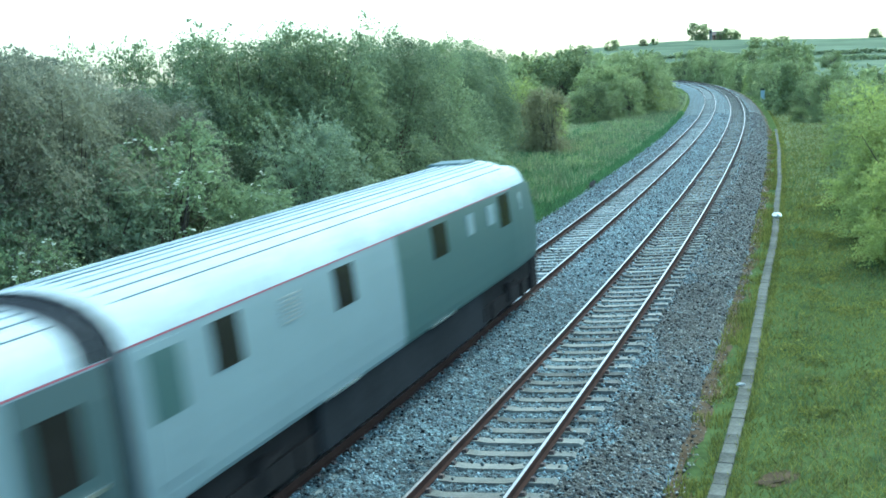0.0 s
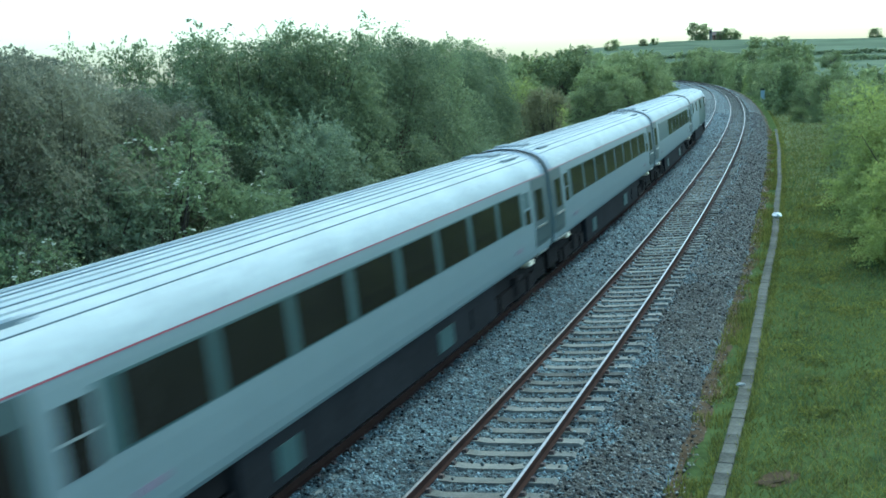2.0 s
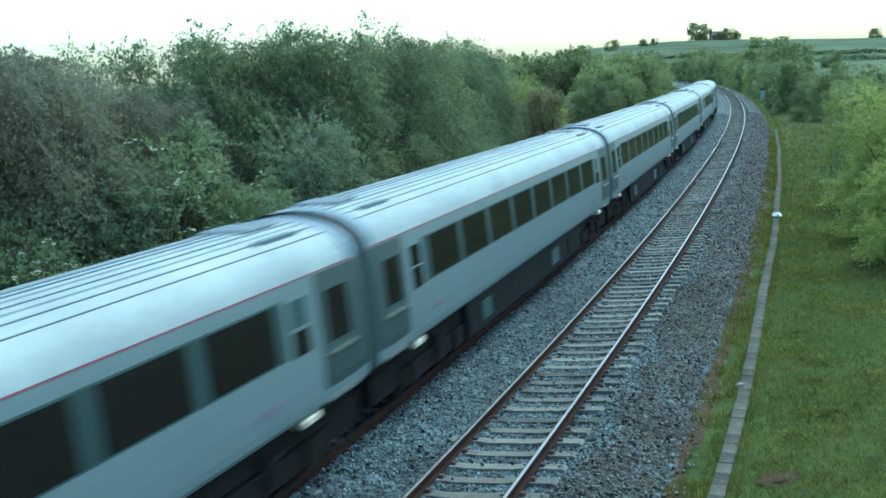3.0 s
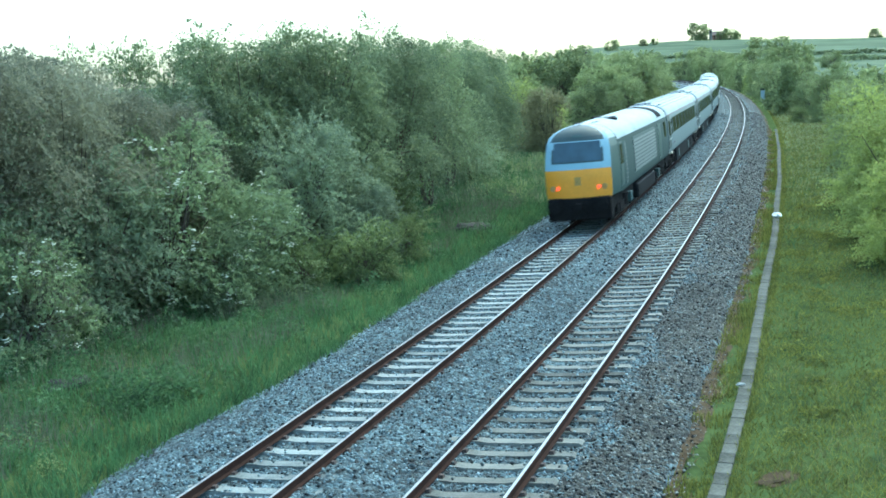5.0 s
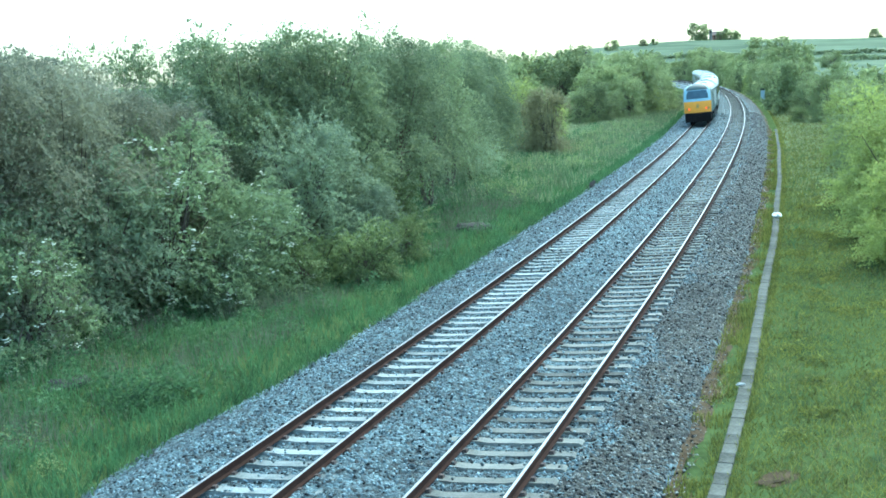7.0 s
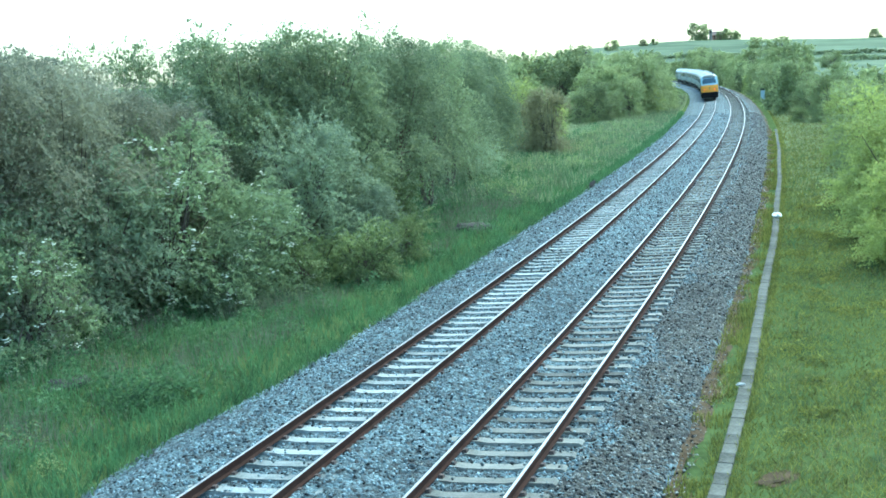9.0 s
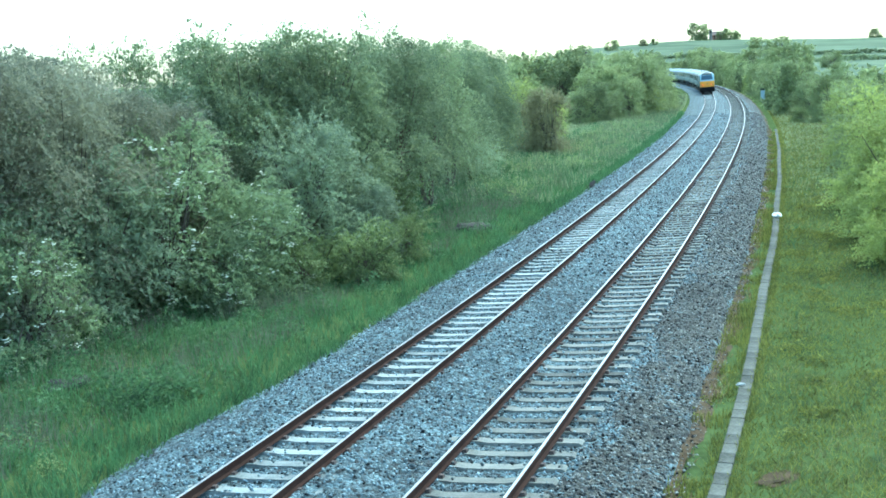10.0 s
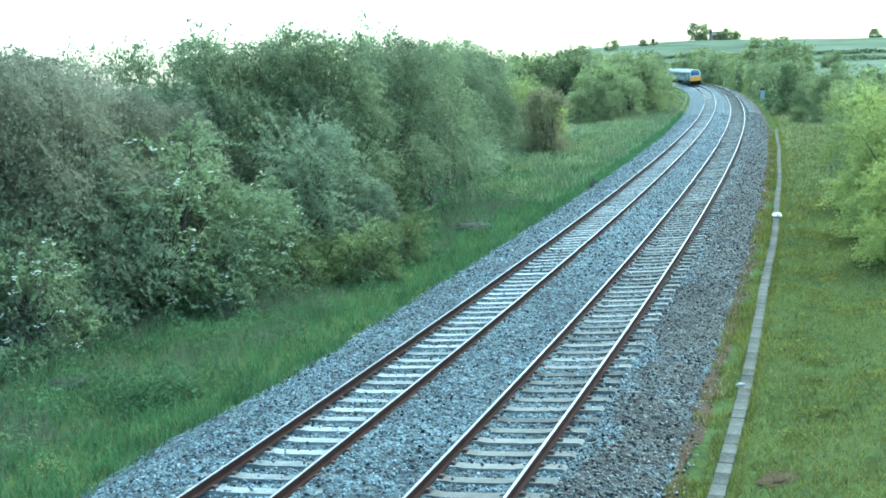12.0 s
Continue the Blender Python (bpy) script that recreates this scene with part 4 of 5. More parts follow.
GROUPS = {"hedge": "lineside hedge trees", "trees": "trees beyond the verge", "right": "bushes of the right-hand verge", "hill": "far hill trees"}
PROTO = {
    "hawthorn": build_tree("tree", 11, 7.6, 5.6, 48000, 0.052, M_LEAF_GREY, "dense hawthorn tree in the lineside hedge, its green greyed by painted glare", "tree", 40, 0.10, 4, droop=1.0, spray=0.85, spread=0.85),
    "hawthorn_b": build_tree("tree", 12, 8.0, 6.2, 48000, 0.060, M_LEAF, "broad grey-green hedge tree with an uneven crown", "tree", 42, 0.10, 5, droop=1.1, spray=0.95, spread=0.78),
    "sapling": build_tree("tree", 13, 8.2, 5.2, 40000, 0.062, M_LEAF, "dark green tree with loose leafy shoots on top", "tree", 44, 0.10, 18, droop=0.6, spray=0.75),
    "stemmed": build_tree("tree", 27, 8.0, 6.0, 46000, 0.058, M_LEAF, "hedge tree with bare grey stems below a drooping crown", "tree", 46, 0.24, 5, droop=1.15, spray=0.95, spread=0.78),
    "lacy": build_tree("tree", 28, 8.2, 6.0, 11000, 0.072, M_LEAF, "thin-leaved tree with sky showing through its crown", "tree", 34, 0.22, 12, droop=0.4, spray=0.7, spread=0.8),
    "willow": build_tree("bush", 14, 4.2, 4.4, 26000, 0.056, M_LEAF_PALE, "pale grey-green willow bush at the hedge foot", "bush", 34, 0.10, 6, droop=0.3, spray=0.65),
    "elder": build_tree("bush", 15, 3.6, 3.8, 20000, 0.050, M_LEAF_ELDER, "green elder bush with cream-white flower heads", "bush", 28, 0.06, 2, 85, droop=0.5, spray=0.5),
    "thorn": build_tree("bush", 16, 5.0, 4.2, 22000, 0.070, M_LEAF_BROWN, "brownish green thorn bush standing alone in grass", "bush", 30, 0.08, 12, droop=0.1, spray=0.7),
    "shrub": build_tree("bush", 17, 4.4, 4.4, 26000, 0.060, M_LEAF_BRIGHT, "bright yellow-green bush beside the verge", "bush", 34, 0.06, 8, droop=0.4, spray=0.7),
    "shrub_b": build_tree("bush", 18, 5.0, 5.0, 14000, 0.094, M_LEAF_MID, "full green bush beside the verge", "bush", 34, 0.06, 6, droop=0.4, spray=0.7),
    "far": build_tree("tree", 19, 9.0, 8.0, 6500, 0.25, M_LEAF_MID, "far round-crowned green tree", "tree", 34, 0.08, 0, droop=0.4, spray=1.1),
    "far_b": build_tree("tree", 20, 8.0, 7.5, 6500, 0.23, M_LEAF_MID, "far leafy green tree", "tree", 34, 0.06, 3, droop=0.4, spray=1.0),
    "thicket": build_tree("bush", 22, 7.0, 9.0, 22000, 0.15, M_LEAF_MID, "large dense rounded green thicket reaching the ground", "bush", 60, 0.05, 4, droop=0.5, spray=1.0),
    "scrub": build_tree("bush", 21, 1.7, 2.4, 7000, 0.050, M_LEAF_SCRUB, "low yellow-green scrub bush in tall grass", "bush", 18, 0.06, 3, droop=0.3, spray=0.4),
}
PLANTS = [
    ("hawthorn", -12.1, 27, 1.06, 116, "hedge"),
    ("hawthorn", -11.9, 30, 1.05, 189, "hedge"),
    ("hawthorn", -10.7, 31, 1.01, 192, "hedge"),
    ("hawthorn", -10.1, 34, 0.92, 64, "hedge"),
    ("hawthorn", -9.1, 35, 0.86, 98, "hedge"),
    ("hawthorn_b", -8.7, 39, 0.85, 22, "hedge"),
    ("sapling", -7.5, 41, 1.02, 43, "hedge"),
    ("hawthorn_b", -6.3, 43, 1.04, 70, "hedge"),
    ("sapling", -4.6, 44, 1.05, 126, "hedge"),
    ("hawthorn_b", -3.5, 47, 1.04, 259, "hedge"),
    ("stemmed", -2.2, 51, 1.07, 107, "hedge"),
    ("stemmed", -0.7, 55, 1.04, 205, "hedge"),
    ("stemmed", 0.5, 62, 1.03, 328, "hedge"),
    ("hawthorn_b", 2.5, 74, 1.02, 15, "hedge"),
    ("hawthorn", -14.1, 36, 1.06, 235, "hedge"),
    ("lacy", -17.5, 60, 1.10, 249, "hedge"),
    ("lacy", -15.6, 62, 1.06, 232, "hedge"),
    ("hawthorn_b", 1.5, 82, 1.14, 199, "hedge"),
    ("hawthorn_b", -2.6, 66, 0.85, 30, "hedge"),
    ("willow", -0.9, 66, 1.1, 80, "hedge"),
    ("willow", -4.8, 38.5, 1.18, 253, "hedge"),
    ("elder", -10.3, 27, 0.87, 293, "hedge"),
    ("elder", -6.6, 32.2, 0.7, 98, "hedge"),
    ("elder", -8.1, 33, 1.46, 206, "hedge"),
    ("elder", -6.1, 34.3, 0.97, 45, "hedge"),
    ("willow", -2.8, 40, 0.66, 248, "hedge"),
    ("scrub", -2.8, 36, 0.95, 119, "hedge"),
    ("scrub", -4.2, 36.5, 0.83, 10, "hedge"),
    ("willow", -9.8, 30.5, 1.08, 358, "hedge"),
    ("willow", -12.0, 29, 1.31, 136, "hedge"),
    ("elder", -9.2, 33, 0.82, 266, "hedge"),
    ("elder", -6.1, 37.5, 0.62, 194, "hedge"),
    ("scrub", -2.2, 46, 1.25, 58, "hedge"),
    ("scrub", -4.6, 34.6, 0.85, 339, "hedge"),
    ("scrub", -2.4, 35.5, 0.87, 132, "hedge"),
    ("scrub", -1.4, 39.5, 0.88, 49, "hedge"),
    ("willow", 1.8, 67, 0.98, 32, "hedge"),
    ("thorn", 8.6, 86, 0.97, 197, "trees"),
    ("thorn", 7.5, 88.5, 0.82, 60, "trees"),
    ("shrub", 6.2, 92, 1.26, 317, "trees"),
    ("shrub", 10.3, 101, 0.8, 193, "trees"),
    ("far_b", 7.2, 120, 0.95, 55, "trees"),
    ("far_b", 12.8, 150, 1.06, 338, "trees"),
    ("far", 18.6, 160, 1.01, 29, "trees"),
    ("far", 4.9, 110, 0.89, 173, "trees"),
    ("shrub_b", 18.2, 128, 0.93, 120, "trees"),
    ("far_b", 22.7, 140, 0.79, 353, "trees"),
    ("far_b", 28.2, 150, 0.86, 44, "trees"),
    ("shrub_b", 23.1, 134, 1.0, 254, "trees"),
    ("shrub_b", 30.3, 152, 1.08, 332, "trees"),
    ("far", 31.1, 175, 0.94, 264, "trees"),
    ("far", 36.2, 190, 0.95, 106, "trees"),
    ("far_b", 24.1, 170, 0.93, 297, "trees"),
    ("shrub_b", 20.6, 131, 0.69, 72, "trees"),
    ("scrub", 33.4, 158, 1.41, 310, "trees"),
    ("scrub", 31.8, 153, 1.28, 32, "trees"),
    ("shrub", 28.6, 146, 0.73, 276, "trees"),
    ("shrub_b", 16.3, 126, 0.75, 19, "trees"),
    ("thicket", 21.4, 140, 0.95, 250, "trees"),
    ("thicket", 25.8, 146, 1.14, 359, "trees"),
    ("thicket", 28.9, 156, 1.06, 99, "trees"),
    ("thicket", 6.7, 100, 0.85, 75, "trees"),
    ("thicket", 17.0, 150, 1.19, 296, "trees"),
    ("far", 33.3, 215, 0.98, 233, "trees"),
    ("far_b", 26.3, 200, 1.02, 299, "trees"),
    ("shrub", 14.5, 33.0, 0.90, 70, "right"),
    ("shrub", 16.4, 38.5, 1.0, 227, "right"),
    ("shrub", 19.3, 46, 1.12, 146, "right"),
    ("shrub_b", 22.2, 55, 1.0, 285, "right"),
    ("shrub", 25.2, 65, 1.0, 182, "right"),
    ("shrub", 27.2, 71, 0.85, 218, "right"),
    ("far_b", 68.0, 208, 1.05, 12, "right"),
    ("far", 71.0, 216, 0.95, 130, "right"),
    ("shrub_b", 31.8, 84, 0.88, 69, "right"),
    ("shrub", 34.0, 92, 0.82, 81, "right"),
    ("shrub_b", 38.6, 108, 0.94, 307, "right"),
    ("far_b", 41.8, 128, 0.75, 49, "right"),
    ("far_b", 44.0, 140, 0.7, 272, "right"),
    ("shrub_b", 41.1, 122, 0.72, 353, "right"),
    ("shrub_b", 51.3, 168, 1.12, 160, "right"),
    ("shrub_b", 58.2, 200, 1.07, 359, "right"),
    ("far_b", 61.7, 220, 0.75, 182, "right"),
    ("far_b", 67.6, 250, 0.81, 329, "right"),
    ("shrub_b", 70.2, 270, 1.21, 253, "right"),
    ("far_b", 75.7, 300, 0.96, 257, "right"),
    ("far_b", 77.5, 320, 0.92, 319, "right"),
    ("far_b", 80.8, 345, 0.88, 101, "right"),
    ("far_b", 81.0, 360, 0.85, 158, "right"),
    ("far_b", 80.0, 370, 0.82, 76, "right"),
    ("shrub_b", 64.5, 235, 1.01, 182, "right"),
    ("shrub", 60.4, 212, 0.79, 270, "right"),
    ("shrub_b", 53.7, 180, 0.95, 145, "right"),
    ("scrub", 39.8, 120, 0.4, 261, "right"),
    ("scrub", 36.1, 110, 0.85, 336, "right"),
    ("far_b", 55.2, 150, 0.64, 36, "right"),
    ("far_b", 54.7, 140, 0.57, 259, "right"),
    ("far_b", 43.9, 110, 0.59, 359, "right"),
    ("far", 222.8, 950, 1.7, 176, "hill"),
    ("far", 229.8, 955, 1.56, 6, "hill"),
    ("far_b", 231.5, 955, 0.62, 112, "hill"),
    ("far", 253.2, 955, 1.11, 216, "hill"),
    ("far_b", 259.5, 960, 0.88, 152, "hill"),
    ("far", 244.6, 950, 0.78, 213, "hill"),
    ("far_b", 81.3, 700, 1.11, 202, "hill"),
    ("far_b", 97.3, 720, 1.09, 339, "hill"),
    ("far", 128.0, 800, 0.85, 13, "hill"),
    ("far_b", 159.9, 850, 0.65, 82, "hill"),
    ("far_b", 170.6, 860, 0.6, 6, "hill"),
    ("far", 186.8, 640, 1.12, 194, "hill"),
    ("far", 201.5, 645, 1.07, 118, "hill"),
    ("far_b", 388.8, 980, 1.13, 48, "hill"),
    ("far", 160.9, 450, 0.7, 32, "hill"),
    ("far", 138.3, 420, 0.75, 71, "hill"),
    ("far_b", 125.6, 400, 1.15, 337, "hill"),
    ("far", 125.9, 520, 1.07, 153, "hill"),
    ("far_b", 108.8, 480, 1.15, 187, "hill"),
    ("far", 129.7, 480, 0.78, 255, "hill"),
    ("far_b", 128.6, 450, 1.12, 316, "hill"),
    ("far_b", 117.2, 460, 1.07, 296, "hill"),
    ("far", 43.4, 420, 0.98, 172, "hill"),
    ("far", 30.5, 380, 1.16, 226, "hill"),
    ("far", 22.4, 360, 0.97, 102, "hill"),
]
used = set()
for kind, x, y, scale, turn, where in PLANTS:
    z = float(ground_z(np.array([x]), np.array([y]))[0])
    if kind in used:
        ob = copy_thing(PROTO[kind], pose(x, y, z, 0, 0, turn))
    else:
        used.add(kind)
        ob = PROTO[kind]
        ob.matrix_basis = pose(x, y, z, 0, 0, turn)
    wide = 1.6 if where == "hill" and scale < 1.3 else 1.0
    ob.scale = (scale * wide, scale * wide, scale)
    ob["group"] = GROUPS[where]

# ---------------- loose stones and grass ----------------
def frame_at(s, lat):
    """Plan position arrays for along/across coordinates."""
    x, y, th = (np.interp(s, LINE_S, a) for a in (LINE_X, LINE_Y, LINE_TH))
    return x + np.cos(th) * lat, y - np.sin(th) * lat


def build_stones(name, mat, label, n, seed, lat0, lat1):
    rng = np.random.default_rng(seed)
    s = 10 + 125 * rng.random(n) ** 2.4
    lat = lat0 + (lat1 - lat0) * rng.random(n)
    keep = np.ones(n, bool)
    lift = np.zeros(n)
    for off in (0.0, SPACING):
        d = np.abs(lat - off)
        ph = np.abs((s - 6.0) / SLEEPER_STEP - np.round((s - 6.0) / SLEEPER_STEP)) * SLEEPER_STEP
        on = (d < 1.27) & (ph < 0.135)
        keep &= ~(on & (rng.random(n) > 0.16))
        lift[on] = 0.042
        keep &= np.abs(d - 0.7525) > 0.09
    s, lat, lift = s[keep], lat[keep], lift[keep]
    n = len(s)
    X, Y = frame_at(s, lat)
    Z = np.interp(lat, [p[0] for p in BED], [p[1] for p in BED])
    Z = np.where(lat > 5.6, np.maximum(Z, np.interp(lat, [p[0] for p in SOIL_EDGE], [p[1] for p in SOIL_EDGE]) - 0.008), Z)
    Z = Z + RISE * Y + rng.uniform(-0.010, 0.022, n) + lift
    size = rng.uniform(0.020, 0.036, n) * (1 + 0.35 * (s > 35))
    base = np.array([(1, 0, 0), (-1, 0, 0), (0, 1, 0), (0, -1, 0), (0, 0, 1), (0, 0, -1)], float)
    tri = np.array([(0, 2, 4), (2, 1, 4), (1, 3, 4), (3, 0, 4), (2, 0, 5), (1, 2, 5), (3, 1, 5), (0, 3, 5)])
    jit = base[None] * (0.65 + 0.7 * rng.random((n, 6, 1))) + 0.25 * rng.normal(size=(n, 6, 3))
    a = rng.random(n) * 6.283
    ca, sa = np.cos(a)[:, None], np.sin(a)[:, None]
    vx = jit[..., 0] * ca - jit[..., 1] * sa
    vy = jit[..., 0] * sa + jit[..., 1] * ca
    v = np.stack([vx, vy, jit[..., 2] * 0.8], -1) * size[:, None, None] + np.stack([X, Y, Z], -1)[:, None]
    f = (tri[None] + 6 * np.arange(n)[:, None, None]).reshape(-1, 3)
    me = bpy.data.meshes.new(name)
    me.vertices.add(6 * n)
    me.vertices.foreach_set("co", v.astype(np.float32).ravel())
    me.loops.add(len(f) * 3)
    me.loops.foreach_set("vertex_index", f.astype(np.int32).ravel())
    me.polygons.add(len(f))
    me.polygons.foreach_set("loop_start", np.arange(0, 3 * len(f), 3, dtype=np.int32))
    me.update(calc_edges=True)
    me.materials.append(mat)
    tagged(new(name, me), label, "stones", kind="stuff")


def blades(name, seed, n, s_range, lat_range, height, width, mat, label, power=1.5, patch=None, lean=0.35, edge=0.0):
    """Separate tapered grass blades over a stretch of verge."""
    rng = np.random.default_rng(seed)
    s = s_range[0] + (s_range[1] - s_range[0]) * rng.random(n) ** power
    lat = lat_range[0] + (lat_range[1] - lat_range[0]) * rng.random(n)
    if lat_range[1] < 0:
        lat -= edge_swing(s)
    if edge:
        lat += edge * np.sin(s * 1.7 + seed) * np.sin(s * 0.53)
    X, Y = frame_at(s, lat)
    p = fbm(X, Y, 1.1, seed) * 0.6 + fbm(X, Y, 3.7, seed + 1) * 0.4
    if patch is not None:
        k = p > patch
        X, Y, s, p = X[k], Y[k], s[k], p[k]
        n = len(X)
    Z = ground_z(X, Y) - 0.03
    h = rng.uniform(height[0], height[1], n) * (1 + 0.45 * p)
    w = 1.25 * width * rng.uniform(0.7, 1.4, n) * (1 + np.clip((s - 30) / 50, 0, 2.5))
    a = rng.random(n) * 6.283
    dx, dy = np.cos(a), np.sin(a)
    l = lean * h * rng.random(n)
    b = rng.random(n) * 6.283
    P = np.stack([X, Y, Z], 1)
    side = np.stack([dx * w, dy * w, np.zeros(n)], 1)
    tip = np.stack([np.cos(b) * l, np.sin(b) * l, h], 1)
    v = np.stack([P - side, P + side, P + tip], 1).reshape(-1, 3)
    tagged(new(name, piece_mesh(name, v, mat, 3)), label, "grass", kind="stuff")


build_stones("loose_stones", M_STONE, "angular blue-grey ballast stones lying between the sleepers", 39000, 21, -3.25, 4.7)
build_stones("loose_stones", M_STONE_OLD, "older brownish grey stones on the ballast shoulder", 20000, 22, 4.5, 6.55)
blades("edge_grass", 36, 16000, (8, 110), (-3.75, -2.85), (0.10, 0.34), 0.010, M_BLADE, "grass overhanging the ballast edge", 1.7, patch=-0.25, lean=1.2, edge=0.12)
blades("fringe_grass", 37, 9000, (9, 105), (7.02, 7.22), (0.06, 0.20), 0.009, M_BLADE_R, "longer grass fringing the trough lids", 1.6, lean=1.0)
blades("fringe_grass", 38, 7000, (9, 105), (6.58, 6.78), (0.06, 0.20), 0.009, M_BLADE_R, "longer grass fringing the trough side", 1.6, patch=-0.2, lean=1.0)
blades("seeding_grass", 39, 18000, (14, 60), (-10.5, -4.9), (0.3, 0.66), 0.006, M_PURPLE, "brownish seeding grass heads in the verge", 1.2, patch=0.0, lean=0.6)
blades("tall_grass", 31, 85000, (8, 150), (-12.5, -3.15), (0.15, 0.48), 0.012, M_BLADE, "tall unmown green grass below the hedge", 1.9, edge=0.25, lean=0.9)
blades("short_grass", 32, 150000, (9, 150), (7.08, 13.5), (0.06, 0.17), 0.011, M_BLADE_R, "short bright green grass on the verge", 2.3, lean=1.6)
blades("trackside_weeds", 33, 20000, (10, 100), (6.1, 6.78), (0.05, 0.22), 0.012, M_BLADE_R, "patchy green weeds beside the cable trough", 1.5, patch=0.0)
blades("dry_weeds", 34, 22000, (10, 110), (5.6, 6.5), (0.04, 0.16), 0.010, M_STRAW, "dry rust-coloured weeds at the ballast edge", 1.6, patch=-0.1, lean=1.0, edge=0.15)
blades("flowering_grass", 35, 17000, (58, 210), (-10.5, -3.9), (0.35, 0.8), 0.012, M_SEED, "pale seeding grass heads on the far verge", 1.0, patch=0.1)


blades("yellowing_tufts", 40, 26000, (9, 120), (7.1, 13.0), (0.08, 0.22), 0.008, M_HAY, "yellowing longer tufts in the short verge grass", 1.9, patch=0.12, lean=1.2)
blades("dark_tufts", 47, 16000, (9, 90), (7.2, 13.0), (0.10, 0.26), 0.010, M_NETTLE, "darker green tufts in the short verge grass", 1.7, patch=0.3, lean=1.0)


blades("meadow_grass", 51, 20000, (55, 215), (7.4, 14), (0.10, 0.28), 0.010, M_MEADOW, "pale longer grass on the verge before the bushes", 0.9, patch=-0.5, lean=1.0)
blades("meadow_grass", 48, 30000, (56, 225), (-15, -3.7), (0.25, 0.6), 0.011, M_MEADOW, "pale yellow-green meadow grass on the far verge", 1.0, patch=-0.35, lean=0.7)


def leaf_patch(name, seed, spots, per, spread, height, size, mat, label, category):
    """Low leafy weeds in separate clumps on the ground."""
    rng = np.random.default_rng(seed)
    c = np.repeat(np.array(spots), per, axis=0)
    n = len(c)
    X = c[:, 0] + rng.normal(size=n) * spread
    Y = c[:, 1] + rng.normal(size=n) * spread
    r2 = ((X - c[:, 0]) ** 2 + (Y - c[:, 1]) ** 2) / (2 * spread ** 2)
    Z = ground_z(X, Y) + height * np.exp(-r2) * rng.random(n) ** 0.7
    p = np.stack([X, Y, Z], 1)
    a = rng.normal(size=(n, 3))
    a[:, 2] = np.abs(a[:, 2]) * 0.6
    a /= np.linalg.norm(a, axis=1)[:, None]
    b = np.cross(a, rng.normal(size=(n, 3)))
    b /= np.linalg.norm(b, axis=1)[:, None]
    l = size * (0.6 + 0.8 * rng.random(n))[:, None]
    v = np.stack([p - a * l * 0.7 - b * l * 0.4, p - a * l * 0.5 + b * l * 0.5, p + a * l], 1).reshape(-1, 3)
    tagged(new(name, piece_mesh(name, v, mat, 3)), label, category, kind="stuff")


def verge_spots(seed, n, s_range, lat_range):
    rng = np.random.default_rng(seed)
    s = rng.uniform(*s_range, n)
    x, y = frame_at(s, rng.uniform(*lat_range, n))
    return np.stack([x, y], 1)


leaf_patch("nettle_patch", 41, verge_spots(1, 90, (12, 70), (-11, -4.4)), 300, 0.42, 0.8, 0.055, M_NETTLE, "leafy green nettles among the tall grass", "weeds")
leaf_patch("flowering_herbs", 49, [(-8.5, 20.3), (-8.2, 20.7), (-7.2, 18.7)], 200, 0.20, 0.5, 0.035, M_LEAF_SCRUB, "yellow-green flowering herbs at the grass edge", "weeds")
leaf_patch("nettle_patch", 50, [(-6.9, 22.6), (-6.5, 23.0), (-6.1, 23.4), (-6.3, 22.4), (-5.8, 22.9), (-7.4, 23.6)], 420, 0.34, 0.95, 0.06, M_NETTLE, "tall leafy nettles by the ballast edge", "weeds")
leaf_patch("rough_herbs", 45, verge_spots(5, 70, (58, 130), (-10.5, -5.0)), 150, 0.55, 0.8, 0.08, M_LEAF_SCRUB, "rough yellowish green herbs on the far verge", "weeds")
leaf_patch("rough_herbs", 46, verge_spots(6, 55, (26, 60), (-9.5, -5.6)), 170, 0.4, 0.5, 0.05, M_NETTLE, "rough dark green herbs at the hedge foot", "weeds")
leaf_patch("verge_weeds", 42, verge_spots(2, 60, (14, 60), (7.6, 11.5)), 170, 0.24, 0.18, 0.045, M_BLADE_R, "flat leafy weeds in the short grass", "weeds")
leaf_patch("ballast_weeds", 43, verge_spots(3, 26, (20, 60), (5.7, 6.6)), 90, 0.16, 0.14, 0.035, M_BLADE_R, "small weeds growing in the ballast edge", "weeds")
leaf_patch("cow_parsley", 44, verge_spots(4, 100, (90, 180), (-11.5, -6.5)), 90, 0.5, 1.0, 0.05, M_MEADOW, "pale flowering plants before the far bushes", "weeds")


def hedgerow(seed, points, height, label):
    """A far field hedge along a polyline on the ground."""
    rng = np.random.default_rng(seed)
    pts = np.array(points, float)
    seg = np.linalg.norm(np.diff(pts, axis=0), axis=1)
    t = np.concatenate([[0], np.cumsum(seg)])
    n = int(t[-1] * 26)
    u = rng.random(n) * t[-1]
    X = np.interp(u, t, pts[:, 0]) + rng.normal(size=n) * 0.9
    Y = np.interp(u, t, pts[:, 1]) + rng.normal(size=n) * 0.9
    h = height * (0.75 + 0.35 * np.sin(u * 0.21 + seed) * np.sin(u * 0.057))
    p = np.stack([X, Y, ground_z(X, Y) + h * rng.random(n) ** 0.6], 1)
    a = rng.normal(size=(n, 3)) * 0.5
    b = rng.normal(size=(n, 3)) * 0.5
    v = np.stack([p - a, p + a, p + b], 1).reshape(-1, 3)
    tagged(new("hedgerow", piece_mesh("hedgerow", v, M_LEAF, 3)), label, "hedge", group="field hedges")


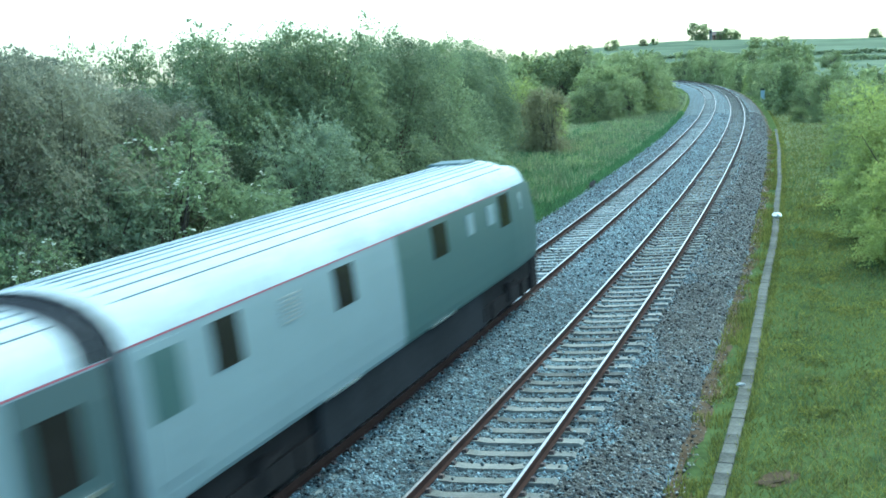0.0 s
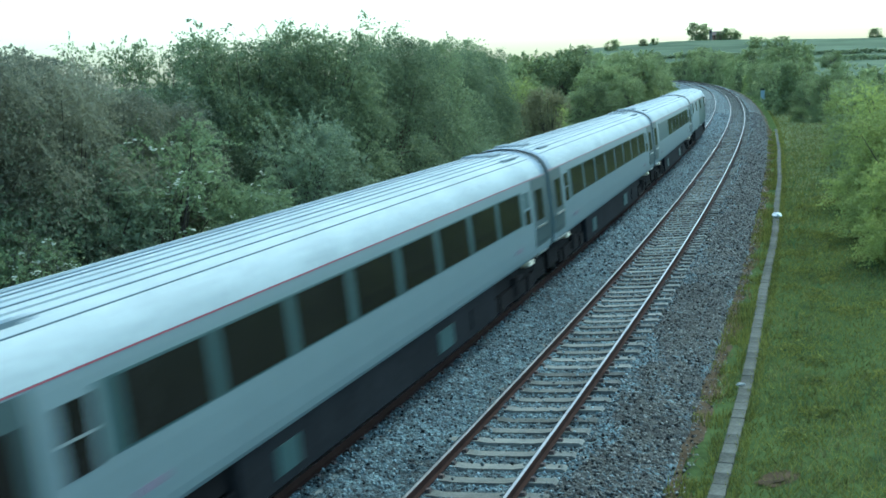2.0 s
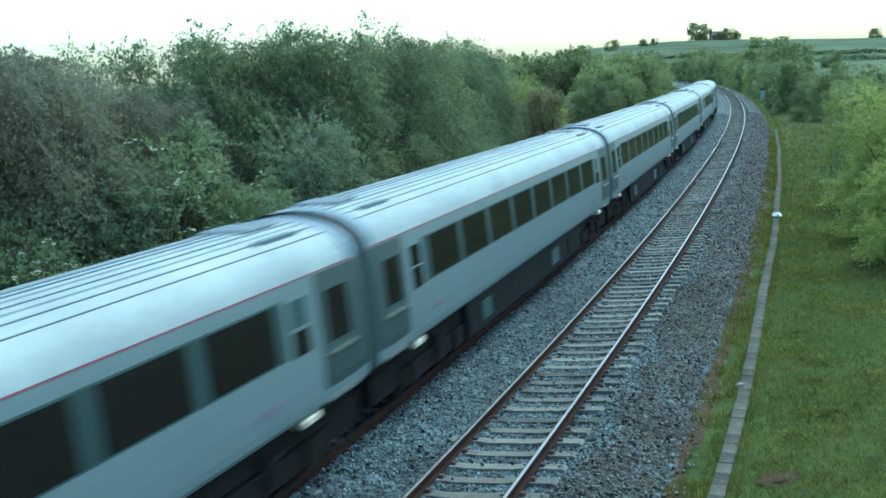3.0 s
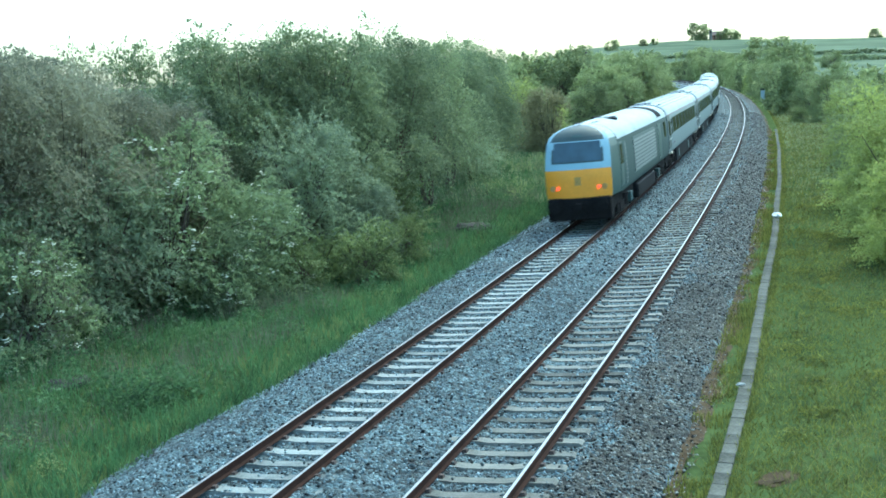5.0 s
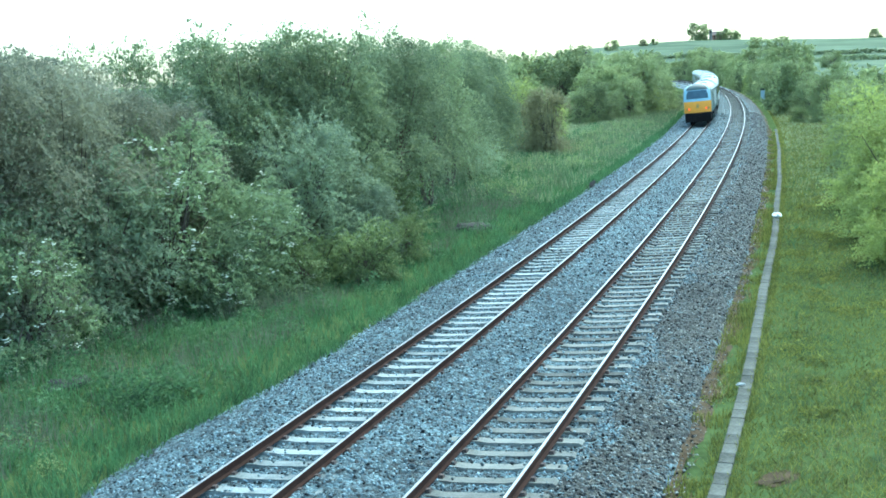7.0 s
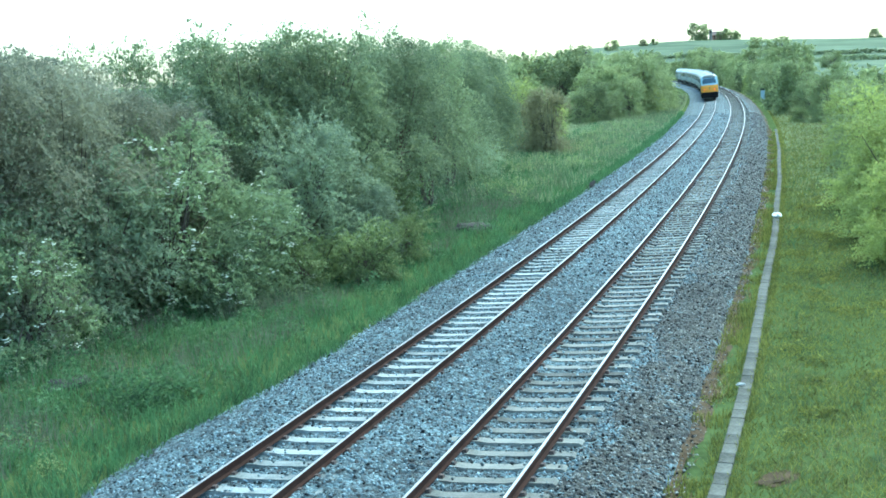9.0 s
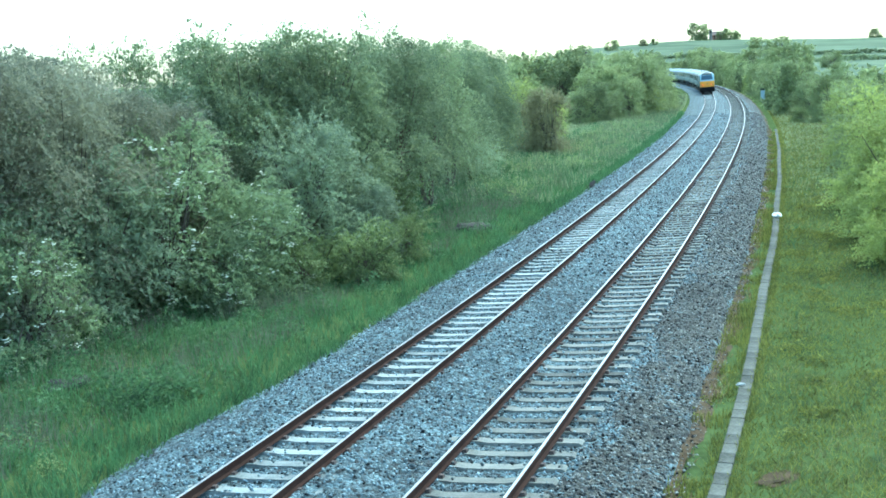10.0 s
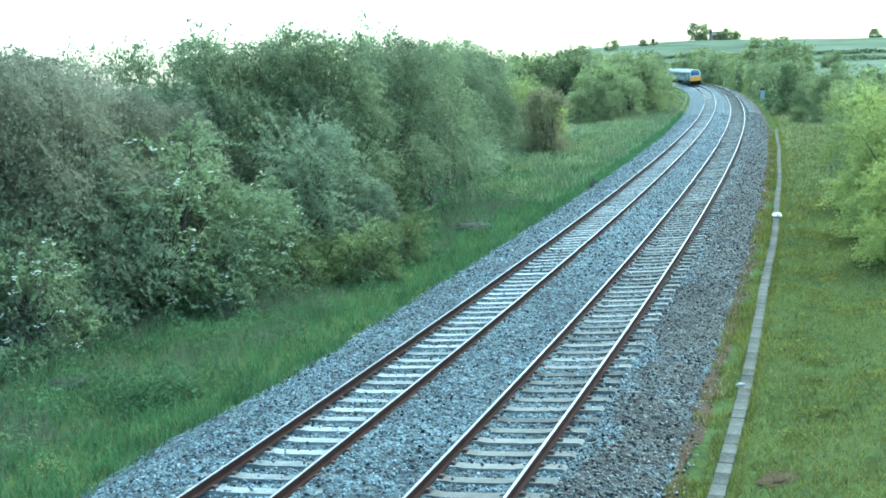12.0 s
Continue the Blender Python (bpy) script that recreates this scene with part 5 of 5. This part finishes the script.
hedgerow(2, [(120, 640), (190, 610), (260, 590), (330, 590)], 2.6, "bushy green field hedge across the slope")
hedgerow(3, [(60, 560), (110, 540), (160, 520), (230, 500), (300, 470)], 2.4, "bushy dark hedge at the foot of the hill")


def build_farmhouse(x, y, turn):
    z = float(ground_z(np.array([x]), np.array([y]))[0])
    house = new("farmhouse")
    tagged(house, "small brick farmhouse with a tiled roof on the hill", "house")
    wall = part("wall", boxes((-6, 6, -3.5, 3.5, -1, 5)), M_BRICK, house, "red-brown brick walls")
    bm = bmesh.new()
    vs = [bm.verts.new(c) for c in ((-6.4, -4, 4.9), (6.4, -4, 4.9), (6.4, 4, 4.9), (-6.4, 4, 4.9), (-6.4, 0, 8.2), (6.4, 0, 8.2))]
    for f in ((0, 1, 5, 4), (2, 3, 4, 5), (0, 4, 3), (1, 2, 5), (3, 2, 1, 0)):
        bm.faces.new([vs[i] for i in f])
    roof = part("roof", bm, M_TILE, house, "dark tiled pitched roof")
    part("chimney", boxes((4.6, 5.6, -0.5, 0.5, 7.2, 9.6)), M_BRICK, roof, "brick chimney")
    for wx in (-4, 0, 4):
        for wz in (1.2, 3.4):
            part("window", boxes((wx - 0.5, wx + 0.5, -3.56, -3.46, wz, wz + 1.2)), M_GLASS, house, "dark window")
    house.matrix_basis = pose(x, y, z, 0, 0, turn)


build_farmhouse(250.0, 975.0, -20)


def build_tower(x, y):
    z = float(ground_z(np.array([x]), np.array([y]))[0])
    tower = new("church_tower")
    tagged(tower, "thin grey stone tower among trees on the hill", "tower")
    part("shaft", boxes((-1.3, 1.3, -1.3, 1.3, -1.0, 9.0)), M_STONEWORK, tower, "grey stone shaft")
    part("parapet", boxes((-1.5, 1.5, -1.5, 1.5, 9.0, 9.7)), M_STONEWORK, tower, "projecting stone parapet")
    for sx in (-1.2, 1.2):
        part("pinnacle", boxes((sx - 0.25, sx + 0.25, -1.45, -0.95, 9.7, 11.2)), M_STONEWORK, tower, "small corner pinnacle", bevel=0.08)
    part("belfry_opening", boxes((-0.4, 0.4, -1.34, -1.28, 6.2, 8.2)), M_GLASS, tower, "dark belfry opening")
    tower.matrix_basis = pose(x, y, z, 0, 0, -14)


build_tower(237.5, 957.0)


def build_lineside_sign():
    p, th = on_line(172.4, 7.5)
    sign = new("lineside_sign")
    tagged(sign, "pale blue lineside board on a short grey post", "sign")
    part("post", boxes((-0.05, 0.05, -0.05, 0.05, -0.3, 2.0)), M_PILLAR, sign, "grey steel post")
    part("board", boxes((-0.3, 0.3, -0.10, -0.05, 0.45, 1.72)), M_SIGN, sign, "pale blue board", bevel=0.02)
    part("lamp_hood", boxes((-0.3, 0.3, -0.14, 0.12, 1.76, 2.0)), M_DARK, sign, "dark hood", bevel=0.05)
    sign.matrix_basis = Matrix.Translation(p + Vector((0, 0, -0.5))) @ Matrix.Rotation(-th + 0.1, 4, "Z")


build_lineside_sign()


def crumpled(name, seed, scale, mat, label, category, s, lat, z, turn):
    rng = random.Random(seed)
    bm = bmesh.new()
    bmesh.ops.create_icosphere(bm, subdivisions=3, radius=0.5)
    for v in bm.verts:
        v.co *= 1 + 0.55 * noise.noise(v.co * 3.1 + Vector((seed, 0, 0)))
        v.co = Vector((v.co.x * scale[0], v.co.y * scale[1], v.co.z * scale[2]))
    me = bpy.data.meshes.new(name)
    bm.to_mesh(me)
    bm.free()
    me.materials.append(mat)
    p, th = on_line(s, lat, z)
    ob = new(name, me)
    ob.matrix_basis = Matrix.Translation(p) @ Matrix.Rotation(-th + radians(turn), 4, "Z")
    tagged(ob, label, category)


crumpled("plastic_sack", 5, (0.34, 0.42, 0.20), M_WHITE, "small white plastic sack lying on the trough lids", "sack", 49.9, 6.93, -0.36, 40)
crumpled("rubble_heap", 8, (2.0, 1.0, 0.5), M_EARTH_SHADE, "low dark heap of spent ballast in the grass", "rubble", 47.6, -5.5, -0.58, 20)
crumpled("drain_hose", 3, (0.28, 2.6, 0.26), M_DARK, "black pipe lying at the ballast edge", "pipe", 63.5, -3.05, -0.44, 4)
def spot(x, y):
    """Along and across coordinates of one plan point."""
    a, b = line_coords(np.array([x]), np.array([y]))
    return float(a[0]), float(b[0])


crumpled("soil_and_shade_mound", 14, (0.8, 0.5, 0.09), M_SOIL, "worn bare patch of brown soil in the short grass", "soil", *spot(5.15, 16.7), -0.535, 60)
crumpled("concrete_chip", 9, (0.20, 0.13, 0.06), M_SLAT, "pale broken chip of concrete lying on the trough lids", "rubble", *spot(5.95, 21.7), -0.47, 20)
# Added low mound: its dark colour stands in for shade among the plants.
crumpled("soil_and_shade_mound", 12, (1.4, 0.9, 0.4), M_EARTH_SHADE, "low dark mound standing in for shade in the verge grass", "soil", 23.4, -8.0, -0.66, 30)

motions()
